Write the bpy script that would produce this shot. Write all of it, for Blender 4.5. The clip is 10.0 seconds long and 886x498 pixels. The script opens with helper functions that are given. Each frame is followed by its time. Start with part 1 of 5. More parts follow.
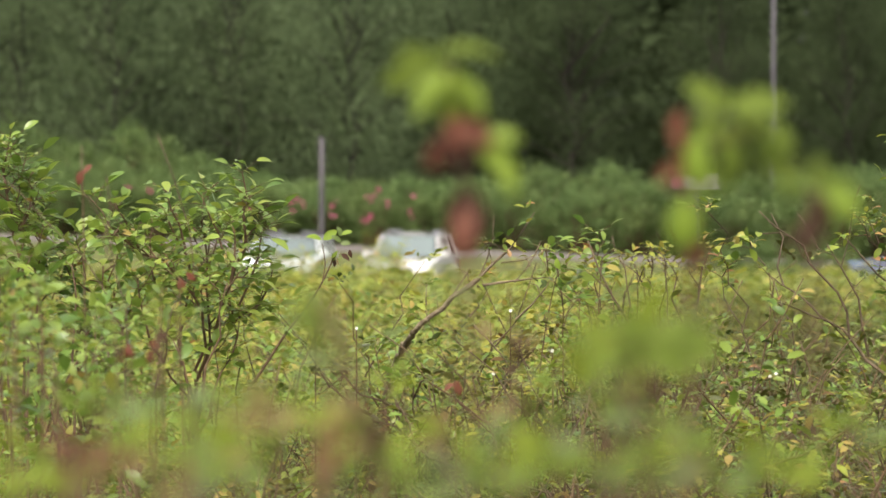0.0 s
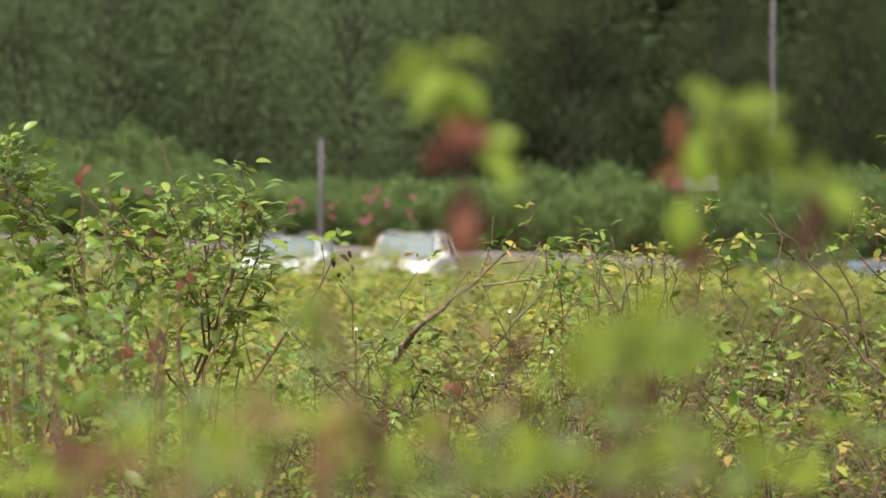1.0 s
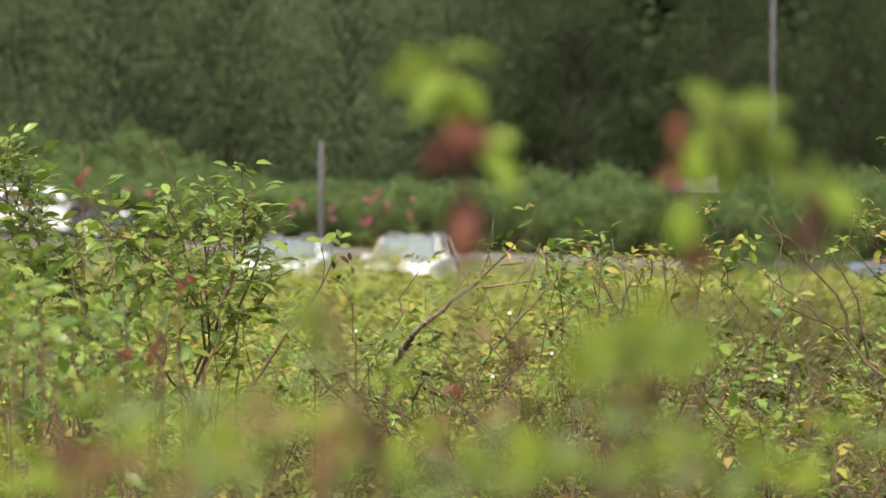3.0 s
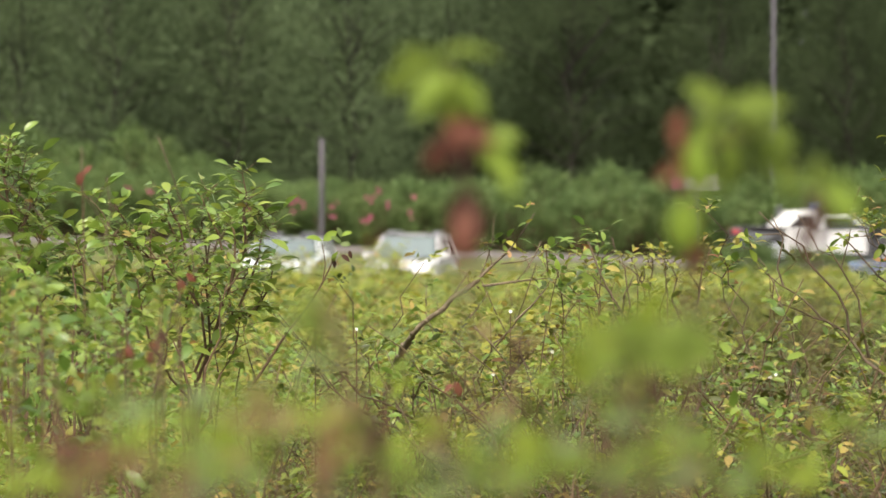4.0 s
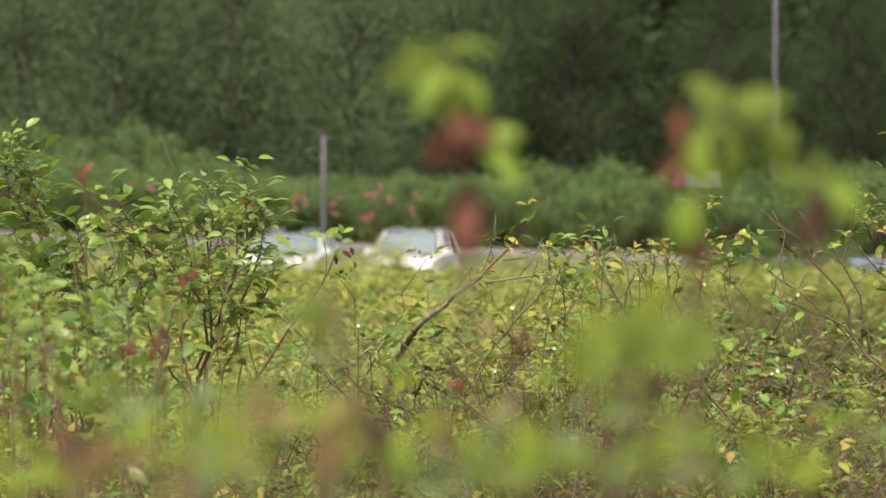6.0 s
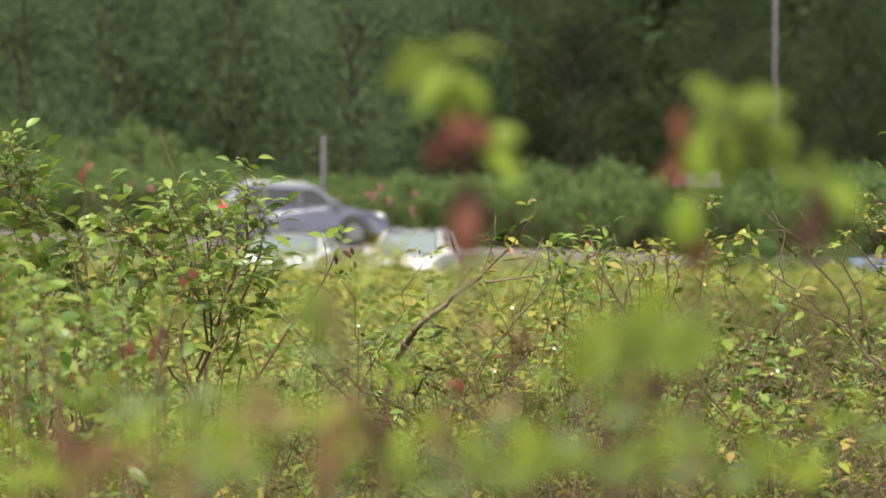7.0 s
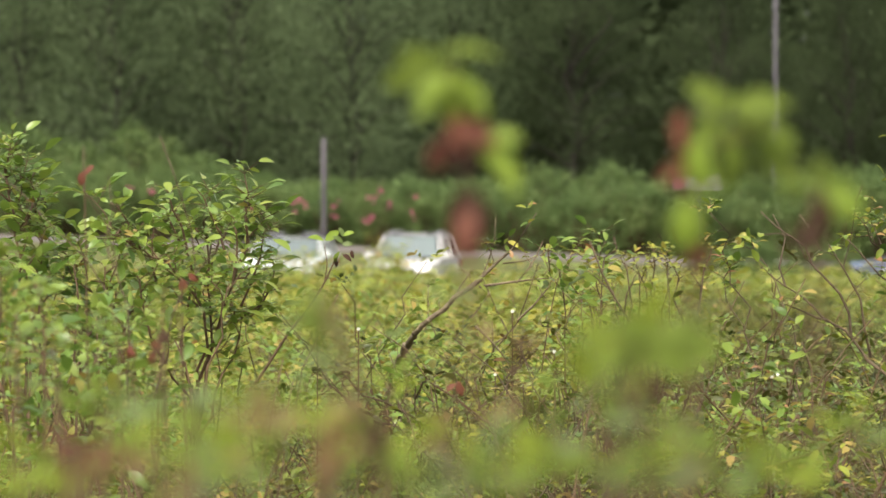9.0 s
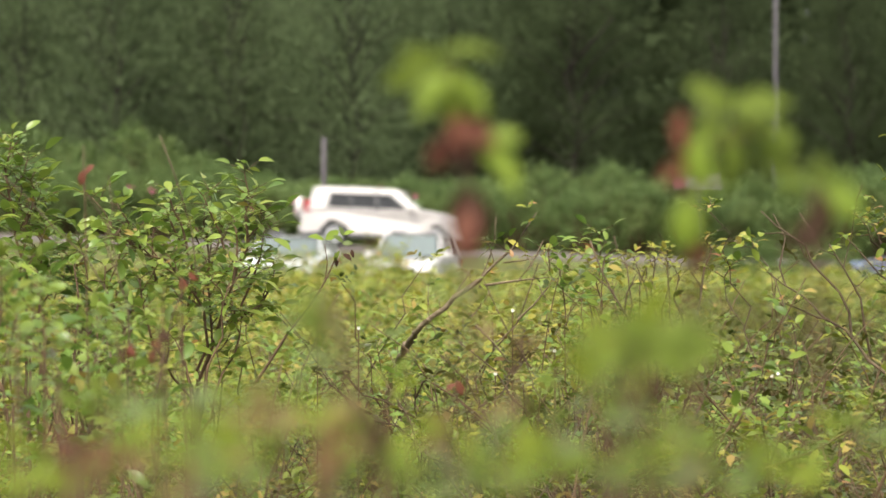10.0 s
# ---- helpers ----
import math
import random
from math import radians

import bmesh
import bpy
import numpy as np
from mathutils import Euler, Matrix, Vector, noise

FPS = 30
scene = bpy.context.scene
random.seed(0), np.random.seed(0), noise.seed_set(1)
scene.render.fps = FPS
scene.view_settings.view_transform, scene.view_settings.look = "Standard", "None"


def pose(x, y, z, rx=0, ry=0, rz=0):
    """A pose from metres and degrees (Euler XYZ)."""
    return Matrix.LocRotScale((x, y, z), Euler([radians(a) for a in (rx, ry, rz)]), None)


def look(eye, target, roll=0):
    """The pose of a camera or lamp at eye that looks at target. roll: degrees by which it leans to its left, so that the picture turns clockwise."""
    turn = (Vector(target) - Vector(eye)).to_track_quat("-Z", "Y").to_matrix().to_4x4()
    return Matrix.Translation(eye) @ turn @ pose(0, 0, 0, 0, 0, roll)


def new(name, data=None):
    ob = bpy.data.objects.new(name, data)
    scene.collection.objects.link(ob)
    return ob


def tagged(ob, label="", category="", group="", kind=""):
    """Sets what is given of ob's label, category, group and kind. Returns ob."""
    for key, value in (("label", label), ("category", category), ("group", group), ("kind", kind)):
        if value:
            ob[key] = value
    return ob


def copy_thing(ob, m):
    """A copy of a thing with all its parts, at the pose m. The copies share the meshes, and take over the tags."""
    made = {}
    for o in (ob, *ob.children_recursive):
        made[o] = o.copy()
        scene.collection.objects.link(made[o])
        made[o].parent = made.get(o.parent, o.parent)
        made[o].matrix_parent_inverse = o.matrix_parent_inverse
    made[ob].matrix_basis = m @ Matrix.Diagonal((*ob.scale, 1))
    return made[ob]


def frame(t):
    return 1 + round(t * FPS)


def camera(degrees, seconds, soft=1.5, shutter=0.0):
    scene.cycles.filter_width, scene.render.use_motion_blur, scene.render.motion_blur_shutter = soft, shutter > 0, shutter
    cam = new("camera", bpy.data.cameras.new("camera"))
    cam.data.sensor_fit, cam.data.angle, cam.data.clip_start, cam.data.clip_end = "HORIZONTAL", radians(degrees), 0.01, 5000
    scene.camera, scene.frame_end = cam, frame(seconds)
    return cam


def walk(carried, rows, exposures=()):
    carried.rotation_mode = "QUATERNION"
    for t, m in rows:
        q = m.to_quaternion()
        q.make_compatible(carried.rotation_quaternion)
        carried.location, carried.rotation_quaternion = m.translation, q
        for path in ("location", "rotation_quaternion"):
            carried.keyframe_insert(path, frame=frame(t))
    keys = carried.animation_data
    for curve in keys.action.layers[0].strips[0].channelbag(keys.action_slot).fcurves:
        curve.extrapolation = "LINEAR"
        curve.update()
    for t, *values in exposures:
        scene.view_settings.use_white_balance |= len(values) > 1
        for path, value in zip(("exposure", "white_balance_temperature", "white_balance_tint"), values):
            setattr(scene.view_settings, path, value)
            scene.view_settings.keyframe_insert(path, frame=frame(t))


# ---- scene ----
EYE = 1.75
cam = camera(12.0, 10.0, soft=1.5, shutter=0.2)
cam.data.dof.use_dof = True
cam.data.dof.focus_distance = 6.8
cam.data.dof.aperture_fstop = 14.5


def aim(turn, tilt):
    """The camera on its tripod: turn and tilt in thousandths of a degree."""
    return pose(0, 0, EYE, 90 - 0.8526 + tilt / 1000, 0, turn / 1000)


walk(cam, [(0.0, aim(-15, 11)), (0.5, aim(-24, 44)), (1.0, aim(-24, 23)), (1.5, aim(-23, 25)), (2.0, aim(-23, 46)), (2.5, aim(-24, 47)),
           (4.0, aim(-15, 24)), (4.5, aim(-9, -11)), (5.0, aim(0, 0)), (5.5, aim(9, -22)), (7.0, aim(9, -24)), (7.5, aim(11, -15)),
           (8.0, aim(2, 32)), (8.5, aim(8, 33)), (9.0, aim(11, 20)), (9.5, aim(12, 11)), (10.0, aim(13, 11))],
     exposures=[(0, 1.25), (10, 1.25)])

# ---- sky and sun ----
world = bpy.data.worlds.new("world")
scene.world = world
world.use_nodes = True
wn = world.node_tree.nodes
sky = wn.new("ShaderNodeTexSky")
sky.sky_type = "NISHITA"
sky.sun_disc = False
sky.sun_elevation, sky.sun_rotation = radians(55), radians(200)
sky.air_density, sky.dust_density = 1.0, 4.0
cloud = wn.new("ShaderNodeHueSaturation")
cloud.inputs["Saturation"].default_value = 0.15
world.node_tree.links.new(sky.outputs[0], cloud.inputs["Color"])
world.node_tree.links.new(cloud.outputs[0], wn["Background"].inputs[0])
wn["Background"].inputs[1].default_value = 0.15
sun = new("sun", bpy.data.lights.new("sun", "SUN"))
sun.data.energy, sun.data.angle, sun.data.color = 2.2, radians(20), (1.0, 0.93, 0.74)
# light comes from behind the camera, a little from one side
sun.matrix_basis = look((-20, -60, 90), (0, 0, 0))

# ---- materials ----


def material(name):
    m = bpy.data.materials.new(name)
    m.use_nodes = True
    n, l = m.node_tree.nodes, m.node_tree.links
    return m, n, l, n["Principled BSDF"]


def ramp(n, stops):
    r = n.new("ShaderNodeValToRGB")
    e = r.color_ramp.elements
    while len(e) < len(stops):
        e.new(0.5)
    for el, (p, c) in zip(e, stops):
        el.position, el.color = p, (*c, 1)
    return r


def leaf_material(name, stops, patch, rough=0.55, through_light=0.44, patch_size=3.0, gloss=0.3):
    """Leaves: each leaf its own tone, with drifts of another tone across the plant."""
    m, n, l, p = material(name)
    geo = n.new("ShaderNodeNewGeometry")
    r = ramp(n, stops)
    l.new(geo.outputs["Random Per Island"], r.inputs[0])
    tex = n.new("ShaderNodeTexNoise")
    tex.inputs["Scale"].default_value = patch_size
    tex.inputs["Detail"].default_value = 3
    l.new(geo.outputs["Position"], tex.inputs["Vector"])
    drift = ramp(n, [(0.45, (0, 0, 0)), (0.68, (1, 1, 1))])
    l.new(tex.outputs[0], drift.inputs[0])
    mix = n.new("ShaderNodeMix")
    mix.data_type = "RGBA"
    l.new(drift.outputs[0], mix.inputs[0])
    l.new(r.outputs[0], mix.inputs[6])
    mul = n.new("ShaderNodeMix")
    mul.data_type, mul.blend_type = "RGBA", "MIX"
    mul.inputs[0].default_value = 0.6
    l.new(r.outputs[0], mul.inputs[6])
    mul.inputs[7].default_value = (*patch, 1)
    l.new(mul.outputs[2], mix.inputs[7])
    l.new(mix.outputs[2], p.inputs["Base Color"])
    p.inputs["Roughness"].default_value = rough
    p.inputs["Specular IOR Level"].default_value = gloss
    tr = n.new("ShaderNodeBsdfTranslucent")
    l.new(mix.outputs[2], tr.inputs[0])
    ms = n.new("ShaderNodeMixShader")
    ms.inputs[0].default_value = through_light
    l.new(p.outputs[0], ms.inputs[1])
    l.new(tr.outputs[0], ms.inputs[2])
    l.new(ms.outputs[0], n["Material Output"].inputs[0])
    return m


def surface(name, a, b, scale=20, rough=0.7, metal=0.0, bump=0.2, coat=0.0, gloss=0.5):
    """Two tones mixed by a coarse and a fine noise, with relief."""
    m, n, l, p = material(name)
    co = n.new("ShaderNodeTexCoord")
    big, fine = n.new("ShaderNodeTexNoise"), n.new("ShaderNodeTexNoise")
    big.inputs["Scale"].default_value, fine.inputs["Scale"].default_value = scale * 0.12, scale
    big.inputs["Detail"].default_value = fine.inputs["Detail"].default_value = 5
    for t in (big, fine):
        l.new(co.outputs["Object"], t.inputs["Vector"])
    add = n.new("ShaderNodeMath")
    add.operation = "MULTIPLY_ADD"
    add.inputs[1].default_value = 0.5
    half = n.new("ShaderNodeMath")
    half.operation = "MULTIPLY"
    half.inputs[1].default_value = 0.5
    l.new(fine.outputs[0], half.inputs[0])
    l.new(big.outputs[0], add.inputs[0])
    l.new(half.outputs[0], add.inputs[2])
    r = ramp(n, [(0.35, a), (0.65, b)])
    l.new(add.outputs[0], r.inputs[0])
    l.new(r.outputs[0], p.inputs["Base Color"])
    p.inputs["Roughness"].default_value, p.inputs["Metallic"].default_value = rough, metal
    p.inputs["Coat Weight"].default_value = coat
    p.inputs["Specular IOR Level"].default_value = gloss
    if bump:
        bp = n.new("ShaderNodeBump")
        bp.inputs["Strength"].default_value = bump
        bp.inputs["Distance"].default_value = 0.01
        l.new(fine.outputs[0], bp.inputs["Height"])
        l.new(bp.outputs[0], p.inputs["Normal"])
    return m


def glow(name, colour, strength):
    m, n, l, p = material(name)
    p.inputs["Base Color"].default_value = (*colour, 1)
    p.inputs["Emission Color"].default_value = (*colour, 1)
    p.inputs["Emission Strength"].default_value = strength
    p.inputs["Roughness"].default_value = 0.2
    return m


def pane_glass(name, tint, gloss=0.25, sheen=(1, 1, 1)):
    m, n, l, p = material(name)
    t, g, mix = n.new("ShaderNodeBsdfTransparent"), n.new("ShaderNodeBsdfGlossy"), n.new("ShaderNodeMixShader")
    t.inputs[0].default_value = (*tint, 1)
    g.inputs["Roughness"].default_value = 0.03
    g.inputs["Color"].default_value = (*sheen, 1)
    mix.inputs[0].default_value = gloss
    l.new(t.outputs[0], mix.inputs[1])
    l.new(g.outputs[0], mix.inputs[2])
    l.new(mix.outputs[0], n["Material Output"].inputs[0])
    return m


LEAF = leaf_material("rose_leaf", [(0, (0.070, 0.135, 0.022)), (0.35, (0.122, 0.200, 0.032)), (0.7, (0.175, 0.250, 0.040)), (0.97, (0.25, 0.290, 0.045)), (1, (0.288, 0.170, 0.045))], (0.19, 0.235, 0.036), rough=0.38, gloss=0.55, through_light=0.38)
LEAF_FIELD = leaf_material("thicket_leaf", [(0, (0.050, 0.090, 0.013)), (0.25, (0.110, 0.170, 0.025)), (0.45, (0.190, 0.235, 0.032)), (0.62, (0.150, 0.215, 0.043)), (0.78, (0.260, 0.270, 0.032)), (0.9, (0.340, 0.280, 0.072)), (0.96, (0.330, 0.210, 0.079)), (1, (0.240, 0.100, 0.043))], (0.270, 0.235, 0.032), patch_size=1.2, rough=0.42, gloss=0.3, through_light=0.36)
# olive leaf tone, with the right-hand thicket's deep shade put into its colour
LEAF_OLIVE_SHADED = leaf_material("shaded_olive_leaf", [(0, (0.018, 0.029, 0.003)), (0.45, (0.046, 0.067, 0.007)), (0.7, (0.076, 0.096, 0.014)), (0.88, (0.097, 0.100, 0.010)), (1, (0.123, 0.062, 0.022))], (0.081, 0.062, 0.012), rough=0.42, gloss=0.3, through_light=0.3)
LEAF_MINT = leaf_material("pale_leaf", [(0, (0.085, 0.125, 0.032)), (1, (0.14, 0.18, 0.052))], (0.12, 0.155, 0.042), rough=0.5, gloss=0.3)
LEAF_TAN = leaf_material("tan_leaf", [(0, (0.13, 0.09, 0.03)), (0.6, (0.17, 0.12, 0.045)), (1, (0.20, 0.16, 0.06))], (0.16, 0.13, 0.04), rough=0.6)
LEAF_BRIGHT = leaf_material("young_leaf", [(0, (0.08, 0.115, 0.018)), (0.6, (0.115, 0.155, 0.024)), (1, (0.15, 0.19, 0.032))], (0.13, 0.165, 0.025), rough=0.7, gloss=0.15)
LEAF_SOFT = leaf_material("young_yellow_leaf", [(0, (0.125, 0.17, 0.019)), (1, (0.19, 0.225, 0.026))], (0.165, 0.20, 0.022), rough=0.6, gloss=0.15)
LEAF_LIME = leaf_material("lime_leaf", [(0, (0.15, 0.235, 0.03)), (1, (0.22, 0.29, 0.035))], (0.20, 0.26, 0.03))
LEAF_DRY = leaf_material("dry_leaf", [(0, (0.091, 0.031, 0.018)), (0.6, (0.136, 0.041, 0.023)), (1, (0.167, 0.064, 0.031))], (0.098, 0.038, 0.023), rough=0.7, through_light=0.25)
LEAF_BROWN = leaf_material("withered_leaf", [(0, (0.027, 0.012, 0.007)), (1, (0.054, 0.022, 0.012))], (0.036, 0.016, 0.009), rough=0.8, through_light=0.15)
LEAF_HEDGE = leaf_material("hedge_leaf", [(0, (0.070, 0.110, 0.038)), (0.6, (0.110, 0.165, 0.055)), (1, (0.155, 0.210, 0.071))], (0.150, 0.190, 0.061), patch_size=0.7, rough=0.7, gloss=0.2)
LEAF_TREE = leaf_material("tree_leaf", [(0, (0.051, 0.071, 0.031)), (0.6, (0.060, 0.081, 0.037)), (1, (0.070, 0.093, 0.042))], (0.071, 0.092, 0.042), patch_size=0.3, rough=0.9, gloss=0.1, through_light=0.45)
LEAF_WILLOW = leaf_material("willow_leaf", [(0, (0.098, 0.132, 0.064)), (0.6, (0.120, 0.159, 0.077)), (1, (0.144, 0.189, 0.090))], (0.117, 0.149, 0.077), patch_size=0.3, rough=0.9, gloss=0.1, through_light=0.4)
PETAL = leaf_material("petal", [(0, (0.50, 0.10, 0.22)), (1, (0.65, 0.20, 0.33))], (0.6, 0.17, 0.29), through_light=0.3)
BLOSSOM = surface("white_blossom", (0.5, 0.48, 0.42), (0.6, 0.6, 0.55), 60, 0.6)
STEM = surface("rose_stem", (0.051, 0.032, 0.019), (0.128, 0.081, 0.046), 90, 0.7, bump=0.5, gloss=0.15)
STEM_TAN = surface("tan_stem", (0.065, 0.047, 0.03), (0.21, 0.16, 0.105), 120, 0.75, bump=0.8, gloss=0.15)
STEM_GREY = surface("weathered_stem", (0.048, 0.033, 0.022), (0.116, 0.083, 0.054), 90, 0.85, bump=0.5, gloss=0.15)
BARK = surface("bark", (0.018, 0.016, 0.012), (0.039, 0.033, 0.026), 12, 0.9, bump=0.8, gloss=0.15)
SOIL = surface("grassy_ground", (0.045, 0.05, 0.018), (0.10, 0.105, 0.034), 3, 0.95, bump=0.6, gloss=0.15)
ASPHALT = surface("asphalt", (0.095, 0.08, 0.076), (0.135, 0.115, 0.108), 6, 0.9, bump=0.3, gloss=0.15)
GALV = surface("galvanised_steel", (0.043, 0.037, 0.044), (0.063, 0.056, 0.064), 9, 0.85, metal=0.0, bump=0.1)
WEATHERED = surface("weathered_wood", (0.061, 0.054, 0.060), (0.090, 0.080, 0.087), 9, 0.9, bump=0.4, gloss=0.15)
WHITE = surface("white_paint", (0.40, 0.385, 0.38), (0.46, 0.445, 0.44), 2, 0.4, coat=0.3, bump=0)
CREAM = surface("pearl_white_paint", (0.39, 0.365, 0.36), (0.45, 0.425, 0.415), 2, 0.4, coat=0.3, bump=0)
SILVER = surface("silver_paint", (0.40, 0.42, 0.415), (0.47, 0.49, 0.485), 2, 0.35, metal=0.0, coat=0.6, bump=0)
SLATE = surface("slate_blue_paint", (0.063, 0.067, 0.102), (0.092, 0.094, 0.138), 2, 0.4, metal=0.2, coat=0.5, bump=0)
BLACK = surface("black_paint", (0.015, 0.014, 0.017), (0.03, 0.028, 0.032), 2, 0.3, coat=0.7, bump=0)
TRIM = surface("black_plastic", (0.018, 0.018, 0.02), (0.035, 0.035, 0.038), 30, 0.6, bump=0.1)
RUBBER = surface("rubber", (0.015, 0.015, 0.016), (0.03, 0.03, 0.03), 30, 0.85, bump=0.2)
ALLOY = surface("alloy", (0.45, 0.45, 0.47), (0.6, 0.6, 0.62), 10, 0.35, metal=0.8, bump=0)
DARK_RIM = surface("grey_alloy", (0.13, 0.13, 0.14), (0.19, 0.19, 0.2), 10, 0.45, metal=0.5, bump=0)
CABIN = surface("cabin_fabric", (0.05, 0.05, 0.055), (0.09, 0.09, 0.095), 20, 0.9)
GLASS = pane_glass("car_glass", (0.13, 0.15, 0.15), 0.03)
SCREEN = pane_glass("windscreen_glass", (0.7, 0.82, 0.74), 0.55, (0.90, 0.95, 0.88))
TAIL = glow("tail_lamp", (0.75, 0.03, 0.03), 0.8)
TAIL_OFF = surface("red_lens", (0.25, 0.025, 0.03), (0.32, 0.04, 0.045), 10, 0.2, bump=0)
LENS = surface("clear_lens", (0.55, 0.56, 0.58), (0.7, 0.7, 0.72), 10, 0.1, bump=0)
BEACON = surface("blue_grey_lens", (0.06, 0.09, 0.16), (0.10, 0.14, 0.22), 10, 0.2, bump=0)
BOARD = surface("white_board", (0.20, 0.175, 0.18), (0.26, 0.23, 0.235), 3, 0.7, bump=0)
RED_BOARD = surface("red_print", (0.22, 0.07, 0.08), (0.28, 0.09, 0.10), 6, 0.5, bump=0)

# ---- mesh helpers ----


def part(name, bm, mat, parent=None, label="", smooth=False):
    """One mesh object from a bmesh or a ready mesh, under a thing."""
    if isinstance(bm, bmesh.types.BMesh):
        me = bpy.data.meshes.new(name)
        bm.to_mesh(me)
        bm.free()
    else:
        me = bm
    if mat and not me.materials:
        me.materials.append(mat)
    if smooth:
        me.polygons.foreach_set("use_smooth", [True] * len(me.polygons))
    ob = new(name, me)
    ob.parent = parent
    return tagged(ob, label)


def box(bm, cx, cy, cz, sx, sy, sz, bevel=0.0):
    r = bmesh.ops.create_cube(bm, size=1, matrix=Matrix.Translation((cx, cy, cz)) @ Matrix.Diagonal((sx, sy, sz, 1)))
    if bevel:
        es = {e for v in r["verts"] for e in v.link_edges}
        bmesh.ops.bevel(bm, geom=list(es), offset=bevel, segments=2, affect="EDGES", profile=0.5)
    return bm


def tube_mesh(name, lines, sides=5):
    """Tapered tubes along polylines of (points, radii), as one mesh."""
    V, F, base = [], [], 0
    for pts, rad in lines:
        pts, rad = np.asarray(pts, float), np.asarray(rad, float)
        tang = np.gradient(pts, axis=0)
        tang /= np.linalg.norm(tang, axis=1)[:, None] + 1e-9
        ref = np.where(np.abs(tang[:, 2:3]) > 0.8, [[1.0, 0, 0]], [[0, 0, 1.0]])
        a = np.cross(tang, ref)
        a /= np.linalg.norm(a, axis=1)[:, None] + 1e-9
        b = np.cross(tang, a)
        ang = np.arange(sides) * 2 * np.pi / sides
        ring = pts[:, None] + rad[:, None, None] * (np.cos(ang)[None, :, None] * a[:, None] + np.sin(ang)[None, :, None] * b[:, None])
        V.append(ring.reshape(-1, 3))
        n = len(pts)
        for i in range(n - 1):
            for j in range(sides):
                k = (j + 1) % sides
                F.append((base + i * sides + j, base + i * sides + k, base + (i + 1) * sides + k, base + (i + 1) * sides + j))
        F.append(tuple(base + (n - 1) * sides + j for j in range(sides)))
        base += n * sides
    me = bpy.data.meshes.new(name)
    me.from_pydata(np.concatenate(V).tolist(), [], F)
    me.polygons.foreach_set("use_smooth", [True] * len(me.polygons))
    return me


# outline of a leaf: along, across (of the length), and its faces; fine for near plants, plain for far ones
FINE = (np.array([(0, 0, 0), (0.25, -0.19, 0.05), (0.27, 0, 0.0), (0.25, 0.19, 0.05), (0.55, -0.235, 0.05), (0.57, 0, -0.02), (0.55, 0.235, 0.05), (0.82, -0.14, -0.06), (0.83, 0, -0.10), (0.82, 0.14, -0.06), (1.0, 0, -0.2)]),
        [(0, 2, 1), (0, 3, 2), (1, 2, 5, 4), (2, 3, 6, 5), (4, 5, 8, 7), (5, 6, 9, 8), (7, 8, 10), (8, 9, 10)])
PLAIN = (np.array([(0, 0, 0), (0.45, -0.23, 0.06), (0.5, 0, 0), (0.45, 0.23, 0.06), (1.0, 0, -0.08)]), [(0, 2, 1), (0, 3, 2), (1, 2, 4), (2, 3, 4)])
OVAL = (np.array([(0, 0, 0), (0.3, -0.2, 0.05), (0.33, 0, 0.0), (0.3, 0.2, 0.05), (0.7, -0.18, 0.0), (0.72, 0, -0.06), (0.7, 0.18, 0.0), (1.0, 0, -0.2)]),
        [(0, 2, 1), (0, 3, 2), (1, 2, 5, 4), (2, 3, 6, 5), (4, 5, 7), (5, 6, 7)])
CLUMP = (np.array([(0, 0, 0), (0.45, -0.28, 0.08), (0.55, 0.30, 0.05), (1.0, 0, -0.06)]), [(0, 2, 3, 1)])


def leaf_mesh(name, pos, way, size, form, rng, face=None, wide=1.0):
    """Leaves at pos, pointing along way, each with its own roll; face: the direction their upper side leans to."""
    pos, way, size = np.asarray(pos, float), np.asarray(way, float), np.asarray(size, float)
    way = way / (np.linalg.norm(way, axis=1)[:, None] + 1e-9)
    up = rng.normal(size=pos.shape) * 0.4 + (np.array([0, 0, 1.0]) if face is None else face)
    side = np.cross(way, up)
    side /= np.linalg.norm(side, axis=1)[:, None] + 1e-9
    nor = np.cross(side, way)
    shape, faces = form
    v = pos[:, None] + size[:, None, None] * (shape[None, :, 0, None] * way[:, None] + wide * shape[None, :, 1, None] * side[:, None] + shape[None, :, 2, None] * nor[:, None])
    n, k = len(pos), len(shape)
    idx = (np.arange(n) * k)[:, None]
    loops, starts, totals = [], [], []
    per = np.concatenate([np.array(f) for f in faces])
    lens = np.array([len(f) for f in faces])
    loops = (idx + per[None]).ravel()
    totals = np.tile(lens, n)
    starts = np.concatenate([[0], np.cumsum(totals)[:-1]])
    me = bpy.data.meshes.new(name)
    me.vertices.add(n * k)
    me.vertices.foreach_set("co", v.ravel())
    me.loops.add(len(loops))
    me.loops.foreach_set("vertex_index", loops.astype(np.int32))
    me.polygons.add(len(totals))
    me.polygons.foreach_set("loop_start", starts.astype(np.int32))
    me.polygons.foreach_set("loop_total", totals.astype(np.int32))
    me.polygons.foreach_set("use_smooth", [True] * len(totals))
    me.update(calc_edges=True)
    return me


def unit(v):
    return v / (np.linalg.norm(v) + 1e-9)


